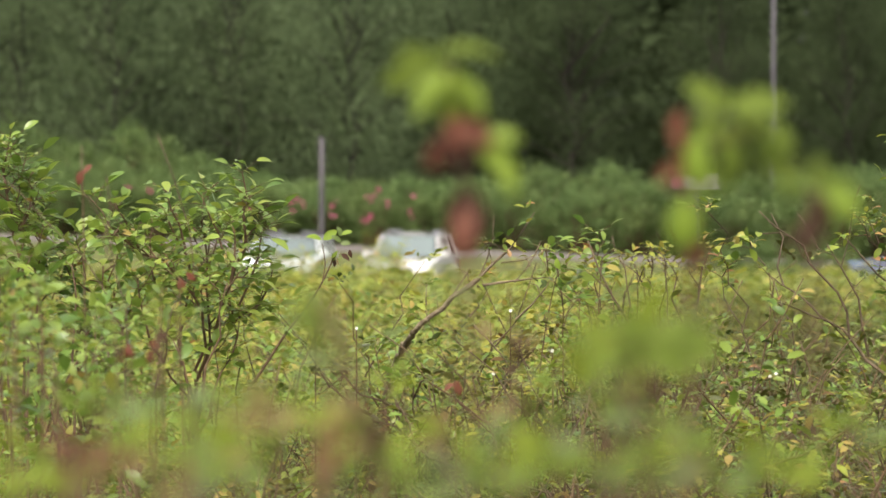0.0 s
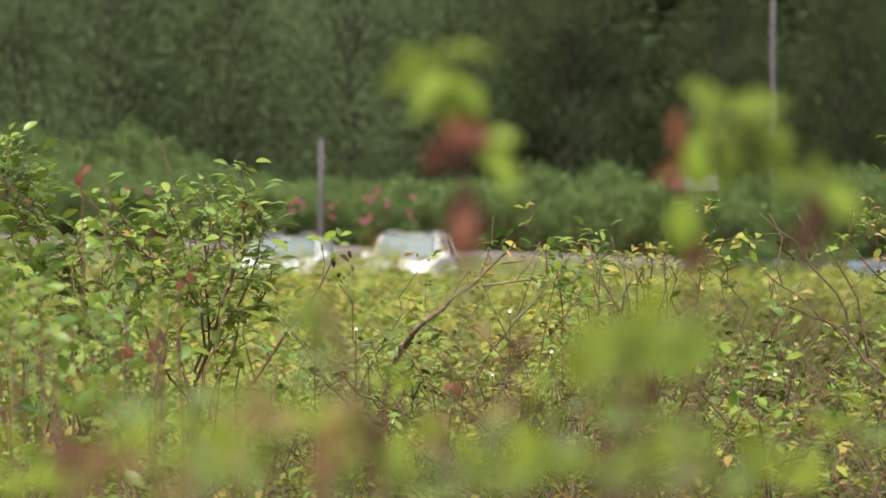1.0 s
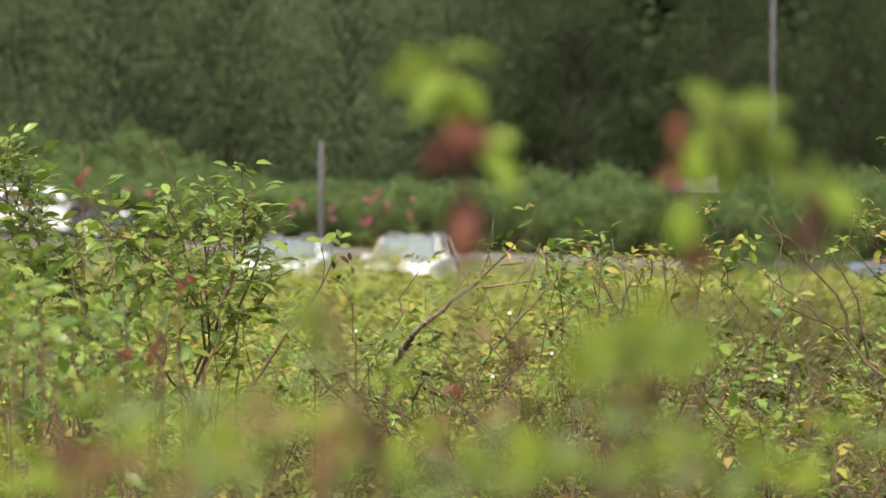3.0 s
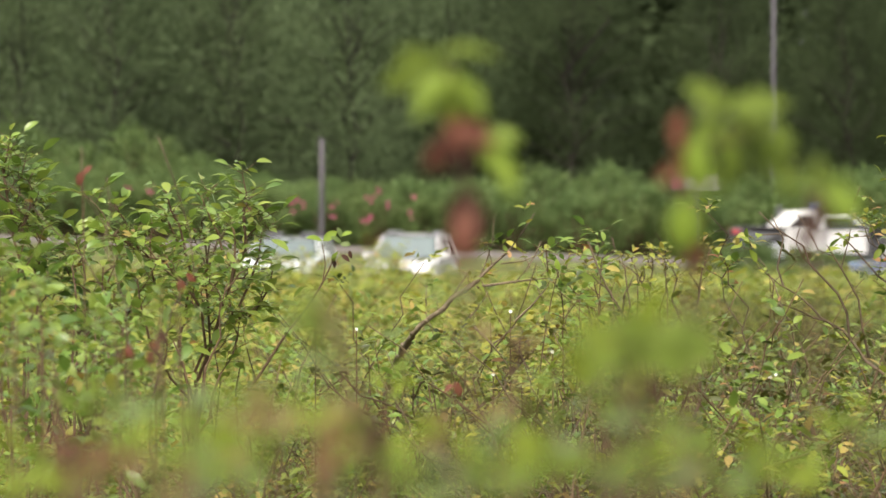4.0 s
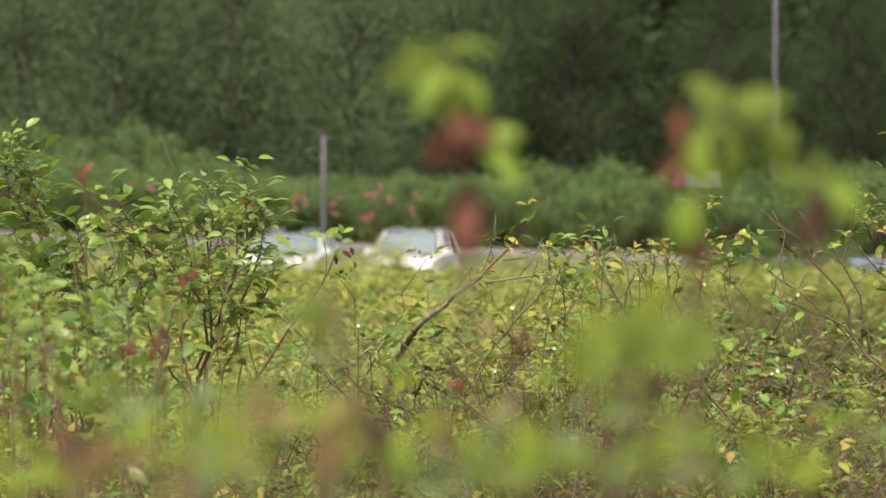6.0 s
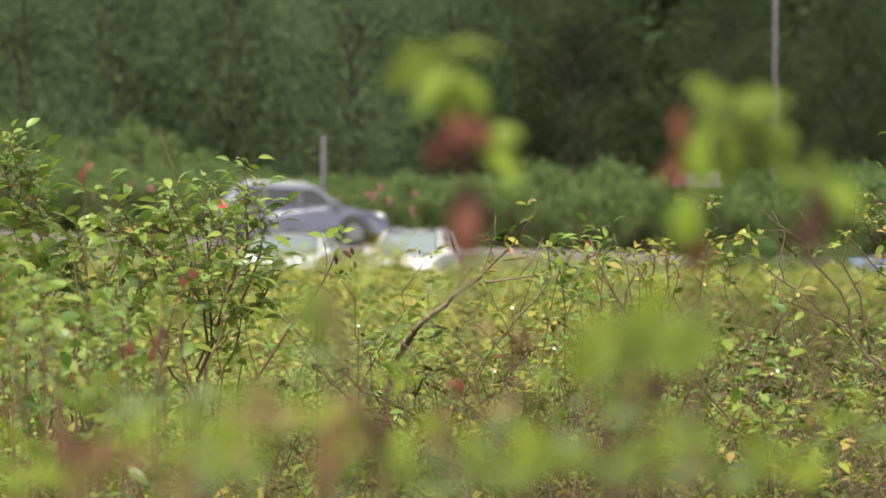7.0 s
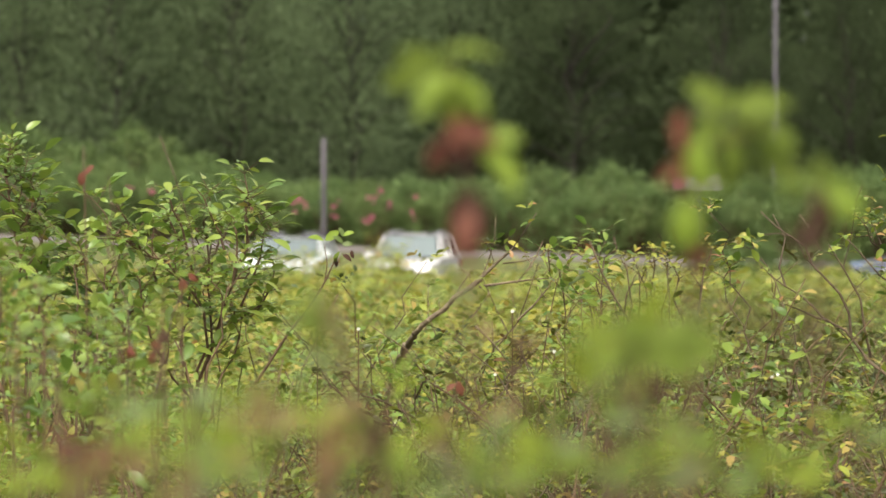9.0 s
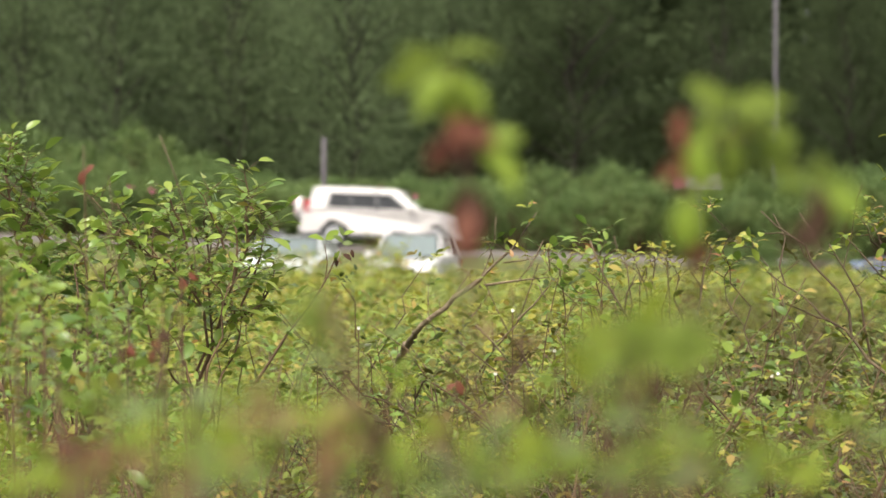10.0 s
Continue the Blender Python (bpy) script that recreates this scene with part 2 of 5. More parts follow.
class Plant:
    """Collects stems and compound leaves of one shrub."""

    def __init__(self, seed, leaf=0.03, step=0.035, stalks=True, wobble=0.0045):
        self.rng, self.step, self.stalks, self.wobble = np.random.default_rng(seed), step, stalks, wobble
        self.lines, self.pos, self.way, self.size, self.leaf = [], [], [], [], leaf

    def compound(self, at, way, scale=1.0, pairs=2):
        """A rose leaf: pairs of leaflets along a stalk and one at its end."""
        r = self.rng
        way = unit(way)
        side = unit(np.cross(way, (0, 0, 1.0)) + r.normal(size=3) * 0.25)
        L = self.leaf * scale * r.uniform(0.75, 1.2)
        stalk = L * (0.55 + 0.6 * pairs)
        for i in range(pairs):
            p = at + way * stalk * (0.35 + 0.6 * i / max(1, pairs))
            for s in (-1, 1):
                self.pos.append(p)
                self.way.append(way * 0.6 + side * s + r.normal(size=3) * 0.22 + np.array([0, 0, -0.03]))
                self.size.append(L * (0.75 + 0.2 * i) * r.uniform(0.85, 1.1))
        self.pos.append(at + way * stalk)
        self.way.append(way + r.normal(size=3) * 0.25 + np.array([0, 0, -0.1]))
        self.size.append(L * 1.1)
        if not self.stalks:
            return
        self.lines.append(([at, at + way * stalk * 0.5, at + way * stalk], [0.0007, 0.0006, 0.0004]))

    def shoot(self, pts, r0, r1=0.0012, leaves=(0.0, 1.0), gap=0.03, twigs=0.0, twig_len=(0.08, 0.25), scale=1.0, pairs=2, bare=0.0):
        """A stem through pts with alternate leaves on the given stretch, and side twigs."""
        r = self.rng
        pts = np.asarray(pts, float)
        seg = np.linalg.norm(np.diff(pts, axis=0), axis=1)
        run = np.concatenate([[0], np.cumsum(seg)])
        total = run[-1]
        n = max(4, int(total / self.step))
        s = np.linspace(0, total, n)
        line = np.stack([np.interp(s, run, pts[:, k]) for k in range(3)], 1)
        for _ in range(2):
            line[1:-1] = (line[:-2] + 2 * line[1:-1] + line[2:]) / 4
        line[1:-1] += r.normal(size=(n - 2, 3)) * self.wobble
        self.lines.append((line, np.linspace(r0, r1, n)))
        spin = r.uniform(0, 6.28)
        d = leaves[0] * total
        while d < leaves[1] * total:
            spin += 2.4 + r.normal() * 0.3
            p = np.array([np.interp(d, s, line[:, k]) for k in range(3)])
            i = min(n - 2, int(d / total * (n - 1)))
            t = unit(line[i + 1] - line[i])
            out = np.array([math.cos(spin), math.sin(spin), 0.0])
            out = unit(out - t * out.dot(t))
            if r.random() < twigs:
                L = r.uniform(*twig_len)
                w = unit(out * r.uniform(0.7, 1.1) + t * 0.6 + np.array([0, 0, 0.2]))
                mid = p + w * L * 0.5 + r.normal(size=3) * 0.012
                end = p + w * L + np.array([0, 0, L * 0.25])
                self.shoot([p, mid, end], max(r1, r0 * 0.35), 0.0009, (0.2, 1.0), gap, 0.0, twig_len, scale, pairs, bare)
            elif r.random() >= bare:
                self.compound(p, out + t * 0.3 + np.array([0, 0, r.uniform(-0.1, 0.25)]), scale, pairs)
            d += gap * r.uniform(0.6, 1.5)
        if r.random() >= bare:
            t = unit(line[-1] - line[-2])
            for k in range(3):
                a = spin + k * 2.1
                self.compound(line[-1], t * 0.5 + np.array([math.cos(a), math.sin(a), 0.15]), scale * 0.95, pairs)

    def done(self, name, label, form=FINE, leaf_mat=None, stem_mat=None, at=None, face=None, wide=1.0, split=False):
        top = new(name)
        tagged(top, label, "shrub")
        off = np.array(at if at is not None else (0, 0, 0), float)
        lines = [(np.asarray(p) - off, r) for p, r in self.lines]
        if split:
            for q, r in [ln for ln in lines if ln[1][0] > 0.0021]:
                part("stem", tube_mesh("stem", [(q, r)], 7), stem_mat or STEM, top)
            lines = [ln for ln in lines if ln[1][0] <= 0.0021]
        if lines:
            tagged(part("branching", tube_mesh("branching", lines, 5 if form is FINE or form is OVAL else 4), stem_mat or STEM, top), kind="stuff")
        if self.pos:
            me = leaf_mesh("foliage", np.array(self.pos) - off, self.way, self.size, form, self.rng, face, wide)
            part("foliage", me, leaf_mat or LEAF, top)
        top.location = off
        return top


# ---- ground ----


def smooth_step(a, b, v):
    t = np.clip((v - a) / (b - a), 0, 1)
    return t * t * (3 - 2 * t)


def road_z(x):
    """The carriageway falls gently from one side to the other."""
    x = np.asarray(x, float)
    left = 0.065 + 0.033 * np.clip(-x, 0, 40) + 0.008 * np.clip(-x - 40, 0, 60)
    right = 0.065 - 0.040 * np.clip(x, 0, 6) - 0.02 * np.clip(x - 6, 0, 40)
    return np.where(x < 0, left, right)


def ground_z(x, y):
    x, y = np.asarray(x, float), np.asarray(y, float)
    field = -0.012 * np.clip(y - 10, 0, 50) - 0.0075 * np.clip(y - 60, 0, 28)
    bank = smooth_step(101, 106.2, y)
    r = road_z(x) - 0.03
    z = field * (1 - bank) + r * bank
    far = smooth_step(118, 126, y)
    z = z + far * 0.16
    z = z * (1 - smooth_step(300, 900, y))
    return z


def grid_mesh(name, xs, ys, fz):
    X, Y = np.meshgrid(xs, ys)
    Z = fz(X, Y)
    nx, ny = len(xs), len(ys)
    V = np.stack([X, Y, Z], -1).reshape(-1, 3)
    F = [(j * nx + i, j * nx + i + 1, (j + 1) * nx + i + 1, (j + 1) * nx + i) for j in range(ny - 1) for i in range(nx - 1)]
    me = bpy.data.meshes.new(name)
    me.from_pydata(V.tolist(), [], F)
    me.polygons.foreach_set("use_smooth", [True] * len(F))
    return me


xs = np.concatenate([[-3000, -1000, -500], np.arange(-260, -40, 20), np.arange(-40, 41, 1.0), np.arange(60, 261, 20), [500, 1000, 3000]])
ys = np.concatenate([[-1500, -400, -100, -30], np.arange(-10, 100, 4.0), np.arange(100, 130, 0.6), np.arange(132, 300, 12), [400, 600, 900, 1500, 4000]])
tagged(part("ground", grid_mesh("ground", xs, ys, ground_z), SOIL), "grassy green ground falling towards the road", "ground", kind="structure")
rx = np.concatenate([np.arange(-260, -40, 20), np.arange(-40, 41, 1.0), np.arange(60, 261, 20)])


def road(name, y0, y1, lift, label):
    bm = bmesh.new()
    rows = []
    for x in rx:
        z = float(road_z(x)) + lift
        rows.append([bm.verts.new((x, y, zz)) for y, zz in ((y0, z - 0.35), (y0, z - 0.02), (y0 + 0.05, z), (y1 - 0.05, z), (y1, z - 0.02), (y1, z - 0.35))])
    for a, b in zip(rows, rows[1:]):
        for k in range(5):
            bm.faces.new((a[k], b[k], b[k + 1], a[k + 1]))
    return tagged(part(name, bm, ASPHALT), label, "road", kind="structure")


road("road", 106.5, 115.5, 0.0, "pinkish grey asphalt road sloping gently past the hedge")
road("road", 127.0, 134.5, 0.156, "grey asphalt carriageway hidden behind the hedge")

# ---- vehicles ----


def car_body(spec):
    """The lower body: side profile with wheel arches, swept across with rounded flanks and tapered ends."""
    L, W, r = spec["length"], spec["width"], spec["tyre"] + 0.055
    up = spec["outline"]
    prof = list(up)
    sill = spec.get("sill", 0.24)
    # bottom line from nose to tail, with arches
    for wx in (spec["front_axle"], spec["rear_axle"]):
        for k in range(9):
            a = math.pi * k / 8
            prof.append((wx + r * math.cos(a), max(sill, spec["tyre"] + r * math.sin(a))))
    cx = sum(p[0] for p in prof) / len(prof)
    bm = bmesh.new()
    layers = []
    for yy, k, dz in ((-0.5, 0.965, -0.02), (-0.485, 0.985, -0.005), (-0.42, 1.0, 0.0), (0.42, 1.0, 0.0), (0.485, 0.985, -0.005), (0.5, 0.965, -0.02)):
        lay = []
        for x, z in prof:
            end = max(0, abs(x) - 0.30 * L) / (0.2 * L)
            y = yy * W * (1 - 0.13 * end ** 2)
            bulge = 1 - 0.06 * abs(z - 0.65) ** 1.5
            zz = sill + (z - sill) * (0.985 if abs(yy) > 0.47 else 1.0) if z > sill + 0.2 else z
            lay.append(bm.verts.new((x * (k if z > 0.5 else 1), y * bulge, zz)))
        layers.append(lay)
    n = len(prof)
    for a, b in zip(layers, layers[1:]):
        for i in range(n):
            j = (i + 1) % n
            bm.faces.new((a[i], a[j], b[j], b[i]))
    bm.faces.new(layers[0][::-1])
    bm.faces.new(layers[-1])
    bmesh.ops.triangulate(bm, faces=[f for f in bm.faces if len(f.verts) > 4])
    bmesh.ops.recalc_face_normals(bm, faces=bm.faces)
    return bm


def slab(bm, quad, thick):
    """A four-cornered plate of some thickness, its corners given in turn."""
    q = [Vector(p) for p in quad]
    nor = (q[2] - q[0]).cross(q[3] - q[1]).normalized() * thick
    lo, hi = [bm.verts.new(p) for p in q], [bm.verts.new(p + nor) for p in q]
    bm.faces.new(lo[::-1]), bm.faces.new(hi)
    for i in range(4):
        j = (i + 1) % 4
        bm.faces.new((lo[i], lo[j], hi[j], hi[i]))
    return bm


def make_wheel(parent, x, y, tyre_r, rim_mat):
    wheel = new("wheel")
    wheel.parent = parent
    wheel.matrix_basis = pose(x, y, tyre_r)
    s = 1 if y > 0 else -1
    bm = bmesh.new()
    sec = [(-0.105, 0.64), (-0.11, 0.85), (-0.085, 0.97), (-0.03, 1.0), (0.03, 1.0), (0.085, 0.97), (0.11, 0.85), (0.105, 0.64)]
    rings = []
    for k in range(28):
        a = 2 * math.pi * k / 28
        rings.append([bm.verts.new((q * tyre_r * math.cos(a), w, q * tyre_r * math.sin(a))) for w, q in sec])
    for k in range(28):
        a, b = rings[k], rings[(k + 1) % 28]
        for i in range(len(sec) - 1):
            bm.faces.new((a[i], b[i], b[i + 1], a[i + 1]))
    bmesh.ops.recalc_face_normals(bm, faces=bm.faces)
    part("tyre", bm, RUBBER, wheel, smooth=True)
    bm = bmesh.new()
    R = 0.65 * tyre_r
    bmesh.ops.create_cone(bm, cap_ends=True, segments=28, radius1=R, radius2=R, depth=0.03, matrix=Matrix.Translation((0, 0.02 * s, 0)) @ Matrix.Rotation(math.pi / 2, 4, "X"))
    for k in range(5):
        m = Matrix.Rotation(2 * math.pi * k / 5, 4, "Y") @ Matrix.Translation((0, 0.08 * s, R * 0.5))
        bmesh.ops.create_cube(bm, size=1, matrix=m @ Matrix.Diagonal((0.075, 0.05, R * 0.95, 1)))
    bmesh.ops.create_cone(bm, cap_ends=True, segments=16, radius1=0.07, radius2=0.05, depth=0.05, matrix=Matrix.Translation((0, 0.095 * s, 0)) @ Matrix.Rotation(-math.pi / 2 * s, 4, "X"))
    ring = bmesh.ops.create_cone(bm, cap_ends=False, segments=28, radius1=R, radius2=R * 0.98, depth=0.19, matrix=Matrix.Rotation(math.pi / 2, 4, "X"))
    part("rim", bm, rim_mat, wheel, "silver five-spoke alloy rim")
    return wheel


def make_car(name, label, spec, paint, rim=ALLOY, lit=True, cladding=None, door_paint=None):
    """A car at the origin, nose towards +x: body, roof on pillars, panes, lamps, mirrors, wheels."""
    car = tagged(new(name), label, "car")
    W, hw = spec["width"], spec["width"] / 2
    body = part("body", car_body(spec), paint, car)
    bev = body.modifiers.new("soft", "BEVEL")
    bev.width, bev.segments, bev.limit_method, bev.angle_limit = 0.03, 2, "ANGLE", radians(35)
    bz, rz = spec["belt"], spec["roof"]
    yb, yr = hw - 0.07, hw - spec.get("tumble", 0.24)
    pil = spec["pillars"]

    def low(p, s):
        return Vector((p[0], s * yb, bz if len(p) < 3 else p[2]))

    def top(p, s):
        return Vector((p[1], s * yr, rz - 0.05))

    def brow(a, s):
        """Upper corner of a side window, below the roof frame."""
        lo, hi = low((a[0],), s), top((0, a[1]), s)
        return lo.lerp(hi, spec.get("brow", 0.9))

    # roof: a cambered lid
    x0, x1 = spec.get("lid", (pil[-1][1], pil[0][1]))
    bm = bmesh.new()
    grid = []
    for i in range(9):
        u = i / 8
        x = x0 - 0.06 + (x1 - x0 + 0.12) * u
        crown = 0.05 * (1 - (2 * u - 0.9) ** 2 * 0.8) - spec.get("drop", 0) * max(0, u - 0.5) ** 2 * 4
        grid.append([bm.verts.new((x, yr * 1.06 * v, rz - 0.06 + crown * (1 - 0.7 * v * v) + (0.012 if abs(v) < 0.95 else -0.01))) for v in (-1, -0.93, -0.5, 0, 0.5, 0.93, 1)])
    for a, b in zip(grid, grid[1:]):
        for i in range(6):
            bm.faces.new((a[i], b[i], b[i + 1], a[i + 1]))
    ex = bmesh.ops.solidify(bm, geom=list(bm.faces), thickness=-0.035)
    bmesh.ops.recalc_face_normals(bm, faces=bm.faces)
    part("roof", bm, spec.get("roof_paint", paint), car, smooth=True)
    for s in (-1, 1):
        for k, p in enumerate(pil):
            w = p[3] if len(p) > 3 else 0.09
            a, b = low((p[0],), s), top(p, s)
            bm = bmesh.new()
            d = Vector((w / 2, 0, 0))
            slab(bm, (a - d - Vector((0, 0, 0.05)), a + d - Vector((0, 0, 0.05)), b + d * 0.9, b - d * 0.9), 0.05 * s * (-1))
            bmesh.ops.recalc_face_normals(bm, faces=bm.faces)
            part("pillar", bm, TRIM if (0 < k < len(pil) - 1 and not spec.get("body_pillars")) else paint, car)
        for a, b in zip(pil, pil[1:]):
            wa, wb = (a[3] if len(a) > 3 else 0.09) / 2 - 0.01, (b[3] if len(b) > 3 else 0.09) / 2 - 0.01
            q = (low((b[0] + wb,), s), low((a[0] - wa,), s), brow((a[0] - wa, a[1] - wa), s), brow((b[0] + wb, b[1] + wb), s))
            out = Vector((0, 0.03 * s, 0))
            rail = [v + out for v in (q[3], q[2], top((0, a[1]), s), top((0, b[1]), s))]
            part("roof_frame", slab(bmesh.new(), rail, 0.03), spec.get("roof_paint", paint), car)
            part("side_window", slab(bmesh.new(), [v + Vector((0, -0.02 * s, 0)) for v in q], 0.006), GLASS, car, "tinted side window")
        bm = box(bmesh.new(), pil[0][0] - 0.12, s * (hw + 0.07), bz + 0.06, 0.13, 0.2, 0.14, 0.03)
        part("door_mirror", bm, paint, car)
        for a, b in zip(pil[:3], pil[1:3]):
            xm = b[0]
            part("door_handle", box(bmesh.new(), xm + 0.18, s * (hw - 0.005), bz - 0.13, 0.18, 0.03, 0.035, 0.01), spec.get("handle", paint), car)
        # sill strip and wheel-arch lips
        part("sill", box(bmesh.new(), (spec["front_axle"] + spec["rear_axle"]) / 2, s * (hw - 0.03), spec.get("sill", 0.24) + 0.05,
                         spec["front_axle"] - spec["rear_axle"] - 2 * spec["tyre"] - 0.14, 0.07, 0.12, 0.02), cladding or TRIM, car)
        for wx in (spec["front_axle"], spec["rear_axle"]):
            pts = [(wx + (spec["tyre"] + 0.075) * math.cos(math.pi * k / 12), s * (hw - 0.03), spec["tyre"] + (spec["tyre"] + 0.075) * math.sin(math.pi * k / 12)) for k in range(13)]
            part("arch_lip", tube_mesh("arch_lip", [(pts, [0.04] * 13)], 6), cladding or paint, car)
        if spec.get("rails"):
            pts = [(x0 + 0.05 + (x1 - x0 - 0.1) * k / 8, s * yr * 0.9, rz + 0.035 - 0.03 * (abs(k - 4) / 4) ** 4) for k in range(9)]
            part("roof_rail", tube_mesh("roof_rail", [(pts, [0.02] * 9)], 6), ALLOY, car)
        # lamps
        tx, tz, th = spec["tail"]
        part("tail_lamp", box(bmesh.new(), tx, s * (hw - 0.16), tz, 0.22, 0.24, th, 0.04), TAIL if lit else TAIL_OFF, car, "red tail lamp")
        fx, fz = spec["head"]
        part("headlight", box(bmesh.new(), fx, s * (hw - 0.28), fz, 0.28, 0.36, 0.15, 0.05), spec.get("lens", LENS), car, "clear headlight")
    # windscreen and rear window
    a, z = pil[0], pil[-1]
    foot, head = spec.get("screen", (a[0] + 0.03, a[1] + 0.03))
    dip = Vector((0, 0, spec.get("drop", 0)))
    q = (low((foot,), -0.93), low((foot,), 0.93), top((0, head), 0.93) - dip, top((0, head), -0.93) - dip)
    part("windscreen", slab(bmesh.new(), q, 0.006), SCREEN, car, "grey reflecting windscreen")
    foot, head = spec.get("hatch", (z[0] - 0.03, z[1] - 0.03))
    q = (low((foot,), 0.93), low((foot,), -0.93), top((0, head), -0.93), top((0, head), 0.93))
    part("rear_window", slab(bmesh.new(), q, 0.006), GLASS, car)
    # cabin
    for x in (pil[1][0] + 0.25, pil[1][0] - 0.75):
        for s in (-0.4, 0.4):
            bm = box(bmesh.new(), x, s, bz - 0.18, 0.5, 0.5, 0.3, 0.08)
            box(bm, x - 0.25, s, bz + 0.12, 0.14, 0.48, 0.62, 0.05)
            box(bm, x - 0.26, s, bz + 0.48, 0.09, 0.26, 0.16, 0.04)
            part("car_seat", bm, CABIN, car)
    part("dashboard", box(bmesh.new(), a[0] - 0.1, 0, bz - 0.03, 0.4, W * 0.75, 0.14, 0.04), TRIM, car)
    nose, tail = max(p[0] for p in spec["outline"]), min(p[0] for p in spec["outline"])
    part("grille", box(bmesh.new(), nose - 0.03, 0, spec["head"][1] - 0.08, 0.07, W * 0.45, 0.16, 0.02), TRIM, car)
    part("front_bumper", box(bmesh.new(), nose - 0.1, 0, 0.42, 0.26, W * 0.8, 0.2, 0.06), cladding or paint, car)
    part("rear_bumper", box(bmesh.new(), tail + 0.1, 0, 0.46, 0.26, W * 0.82, 0.22, 0.06), cladding or paint, car)
    wheels = []
    for wx in (spec["front_axle"], spec["rear_axle"]):
        for s in (-1, 1):
            wheels.append(make_wheel(car, wx, s * (hw - 0.13), spec["tyre"], rim))
    return car, wheels


CROSSOVER = dict(length=4.6, width=1.84, tyre=0.36, front_axle=1.42, rear_axle=-1.28, belt=1.02, roof=1.57, brow=0.84, rails=True, sill=0.27,
                 outline=[(-2.18, 0.35), (-2.26, 0.55), (-2.24, 0.85), (-2.12, 1.06), (-1.9, 1.08), (0.95, 1.03), (1.25, 1.0), (1.95, 0.89), (2.24, 0.75), (2.32, 0.55), (2.24, 0.32)],
                 pillars=[(1.02, 0.28), (0.02, -0.12), (-0.98, -0.95), (-1.95, -1.55, 1.03, 0.28)], tail=(-2.04, 0.97, 0.17), head=(2.02, 0.80))
OFFROADER = dict(length=4.55, width=1.82, tyre=0.36, front_axle=1.45, rear_axle=-1.2, belt=1.05, roof=1.62, brow=0.72, rails=False, sill=0.27, body_pillars=False,
                 outline=[(-2.0, 0.35), (-2.08, 0.55), (-2.07, 0.9), (-2.02, 1.06), (-1.9, 1.09), (0.95, 1.06), (1.25, 1.04), (1.75, 0.97), (2.1, 0.86), (2.26, 0.72), (2.30, 0.55), (2.22, 0.32)],
                 pillars=[(0.92, 0.26, 1.05, 0.36), (-0.1, -0.12), (-0.78, -0.78, 1.05, 0.05), (-1.68, -1.50, 1.05, 0.52)], lid=(-1.66, 0.62), drop=0.11, screen=(1.22, 0.66), hatch=(-2.0, -1.74), tail=(-1.9, 1.07, 0.32), head=(2.0, 0.83))
SEDAN = dict(length=5.2, width=1.95, tyre=0.34, front_axle=1.6, rear_axle=-1.35, belt=0.97, roof=1.42, brow=0.72, rails=False, sill=0.22, tumble=0.34,
             outline=[(-2.45, 0.35), (-2.55, 0.5), (-2.54, 0.85), (-2.4, 0.95), (-1.7, 0.99), (0.95, 0.96), (1.3, 0.95), (2.25, 0.84), (2.55, 0.7), (2.6, 0.5), (2.5, 0.3)],
             pillars=[(1.0, 0.44), (-0.22, -0.24, 0.97, 0.22), (-1.36, -0.86, 0.97, 0.58)], lid=(-1.08, 0.5), hatch=(-1.68, -1.12), tail=(-2.42, 0.82, 0.14), head=(2.3, 0.74), body_pillars=True)
WAGON = dict(length=4.5, width=1.76, tyre=0.32, front_axle=1.4, rear_axle=-1.25, belt=0.98, roof=1.58, rails=True, sill=0.24, tumble=0.22, body_pillars=True,
             outline=[(-2.1, 0.35), (-2.2, 0.5), (-2.18, 0.9), (-2.1, 1.0), (-1.9, 1.02), (0.95, 0.98), (1.25, 0.97), (1.95, 0.86), (2.2, 0.72), (2.25, 0.5), (2.18, 0.3)],
             pillars=[(1.05, 0.35), (0.05, -0.1), (-0.9, -0.9), (-1.95, -1.75, 0.98, 0.2)], tail=(-2.1, 0.85, 0.2), head=(2.0, 0.78))

dark_suv, dark_wheels = make_car("crossover_car", "slate blue crossover car with silver roof rails driving on the road", CROSSOVER, SLATE, rim=DARK_RIM, cladding=TRIM)
white_suv, white_wheels = make_car("offroad_car", "pearl white off-road car with spare wheel on its tailgate, driving", OFFROADER, CREAM, lit=False)
bm = bmesh.new()
bmesh.ops.create_cone(bm, cap_ends=True, segments=24, radius1=0.31, radius2=0.28, depth=0.18, matrix=Matrix.Translation((-2.16, -0.1, 1.03)) @ Matrix.Rotation(-math.pi / 2, 4, "Y"))
bmesh.ops.bevel(bm, geom=list(bm.edges), offset=0.03, segments=2, affect="EDGES")
part("spare_wheel_cover", bm, CREAM, white_suv, "round pearl white spare wheel cover")
sedan, sedan_wheels = make_car("patrol_car", "black and white sedan with a light bar on its roof, driving", dict(SEDAN, roof_paint=WHITE), BLACK, lit=False)
for s in (-1, 1):
    for x, w in ((0.44, 1.12), (-0.66, 1.0)):
        part("door", box(bmesh.new(), x, s * 0.958, 0.62, w, 0.05, 0.62, 0.02), WHITE, sedan, "white painted door")
for p in [o for o in sedan.children if o.name.startswith("pillar")]:
    p.data.materials.clear()
    p.data.materials.append(WHITE)
bm = box(bmesh.new(), -0.27, 0, 1.50, 0.34, 1.1, 0.17, 0.04)
part("light_bar", bm, BEACON, sedan, "blue grey light bar")
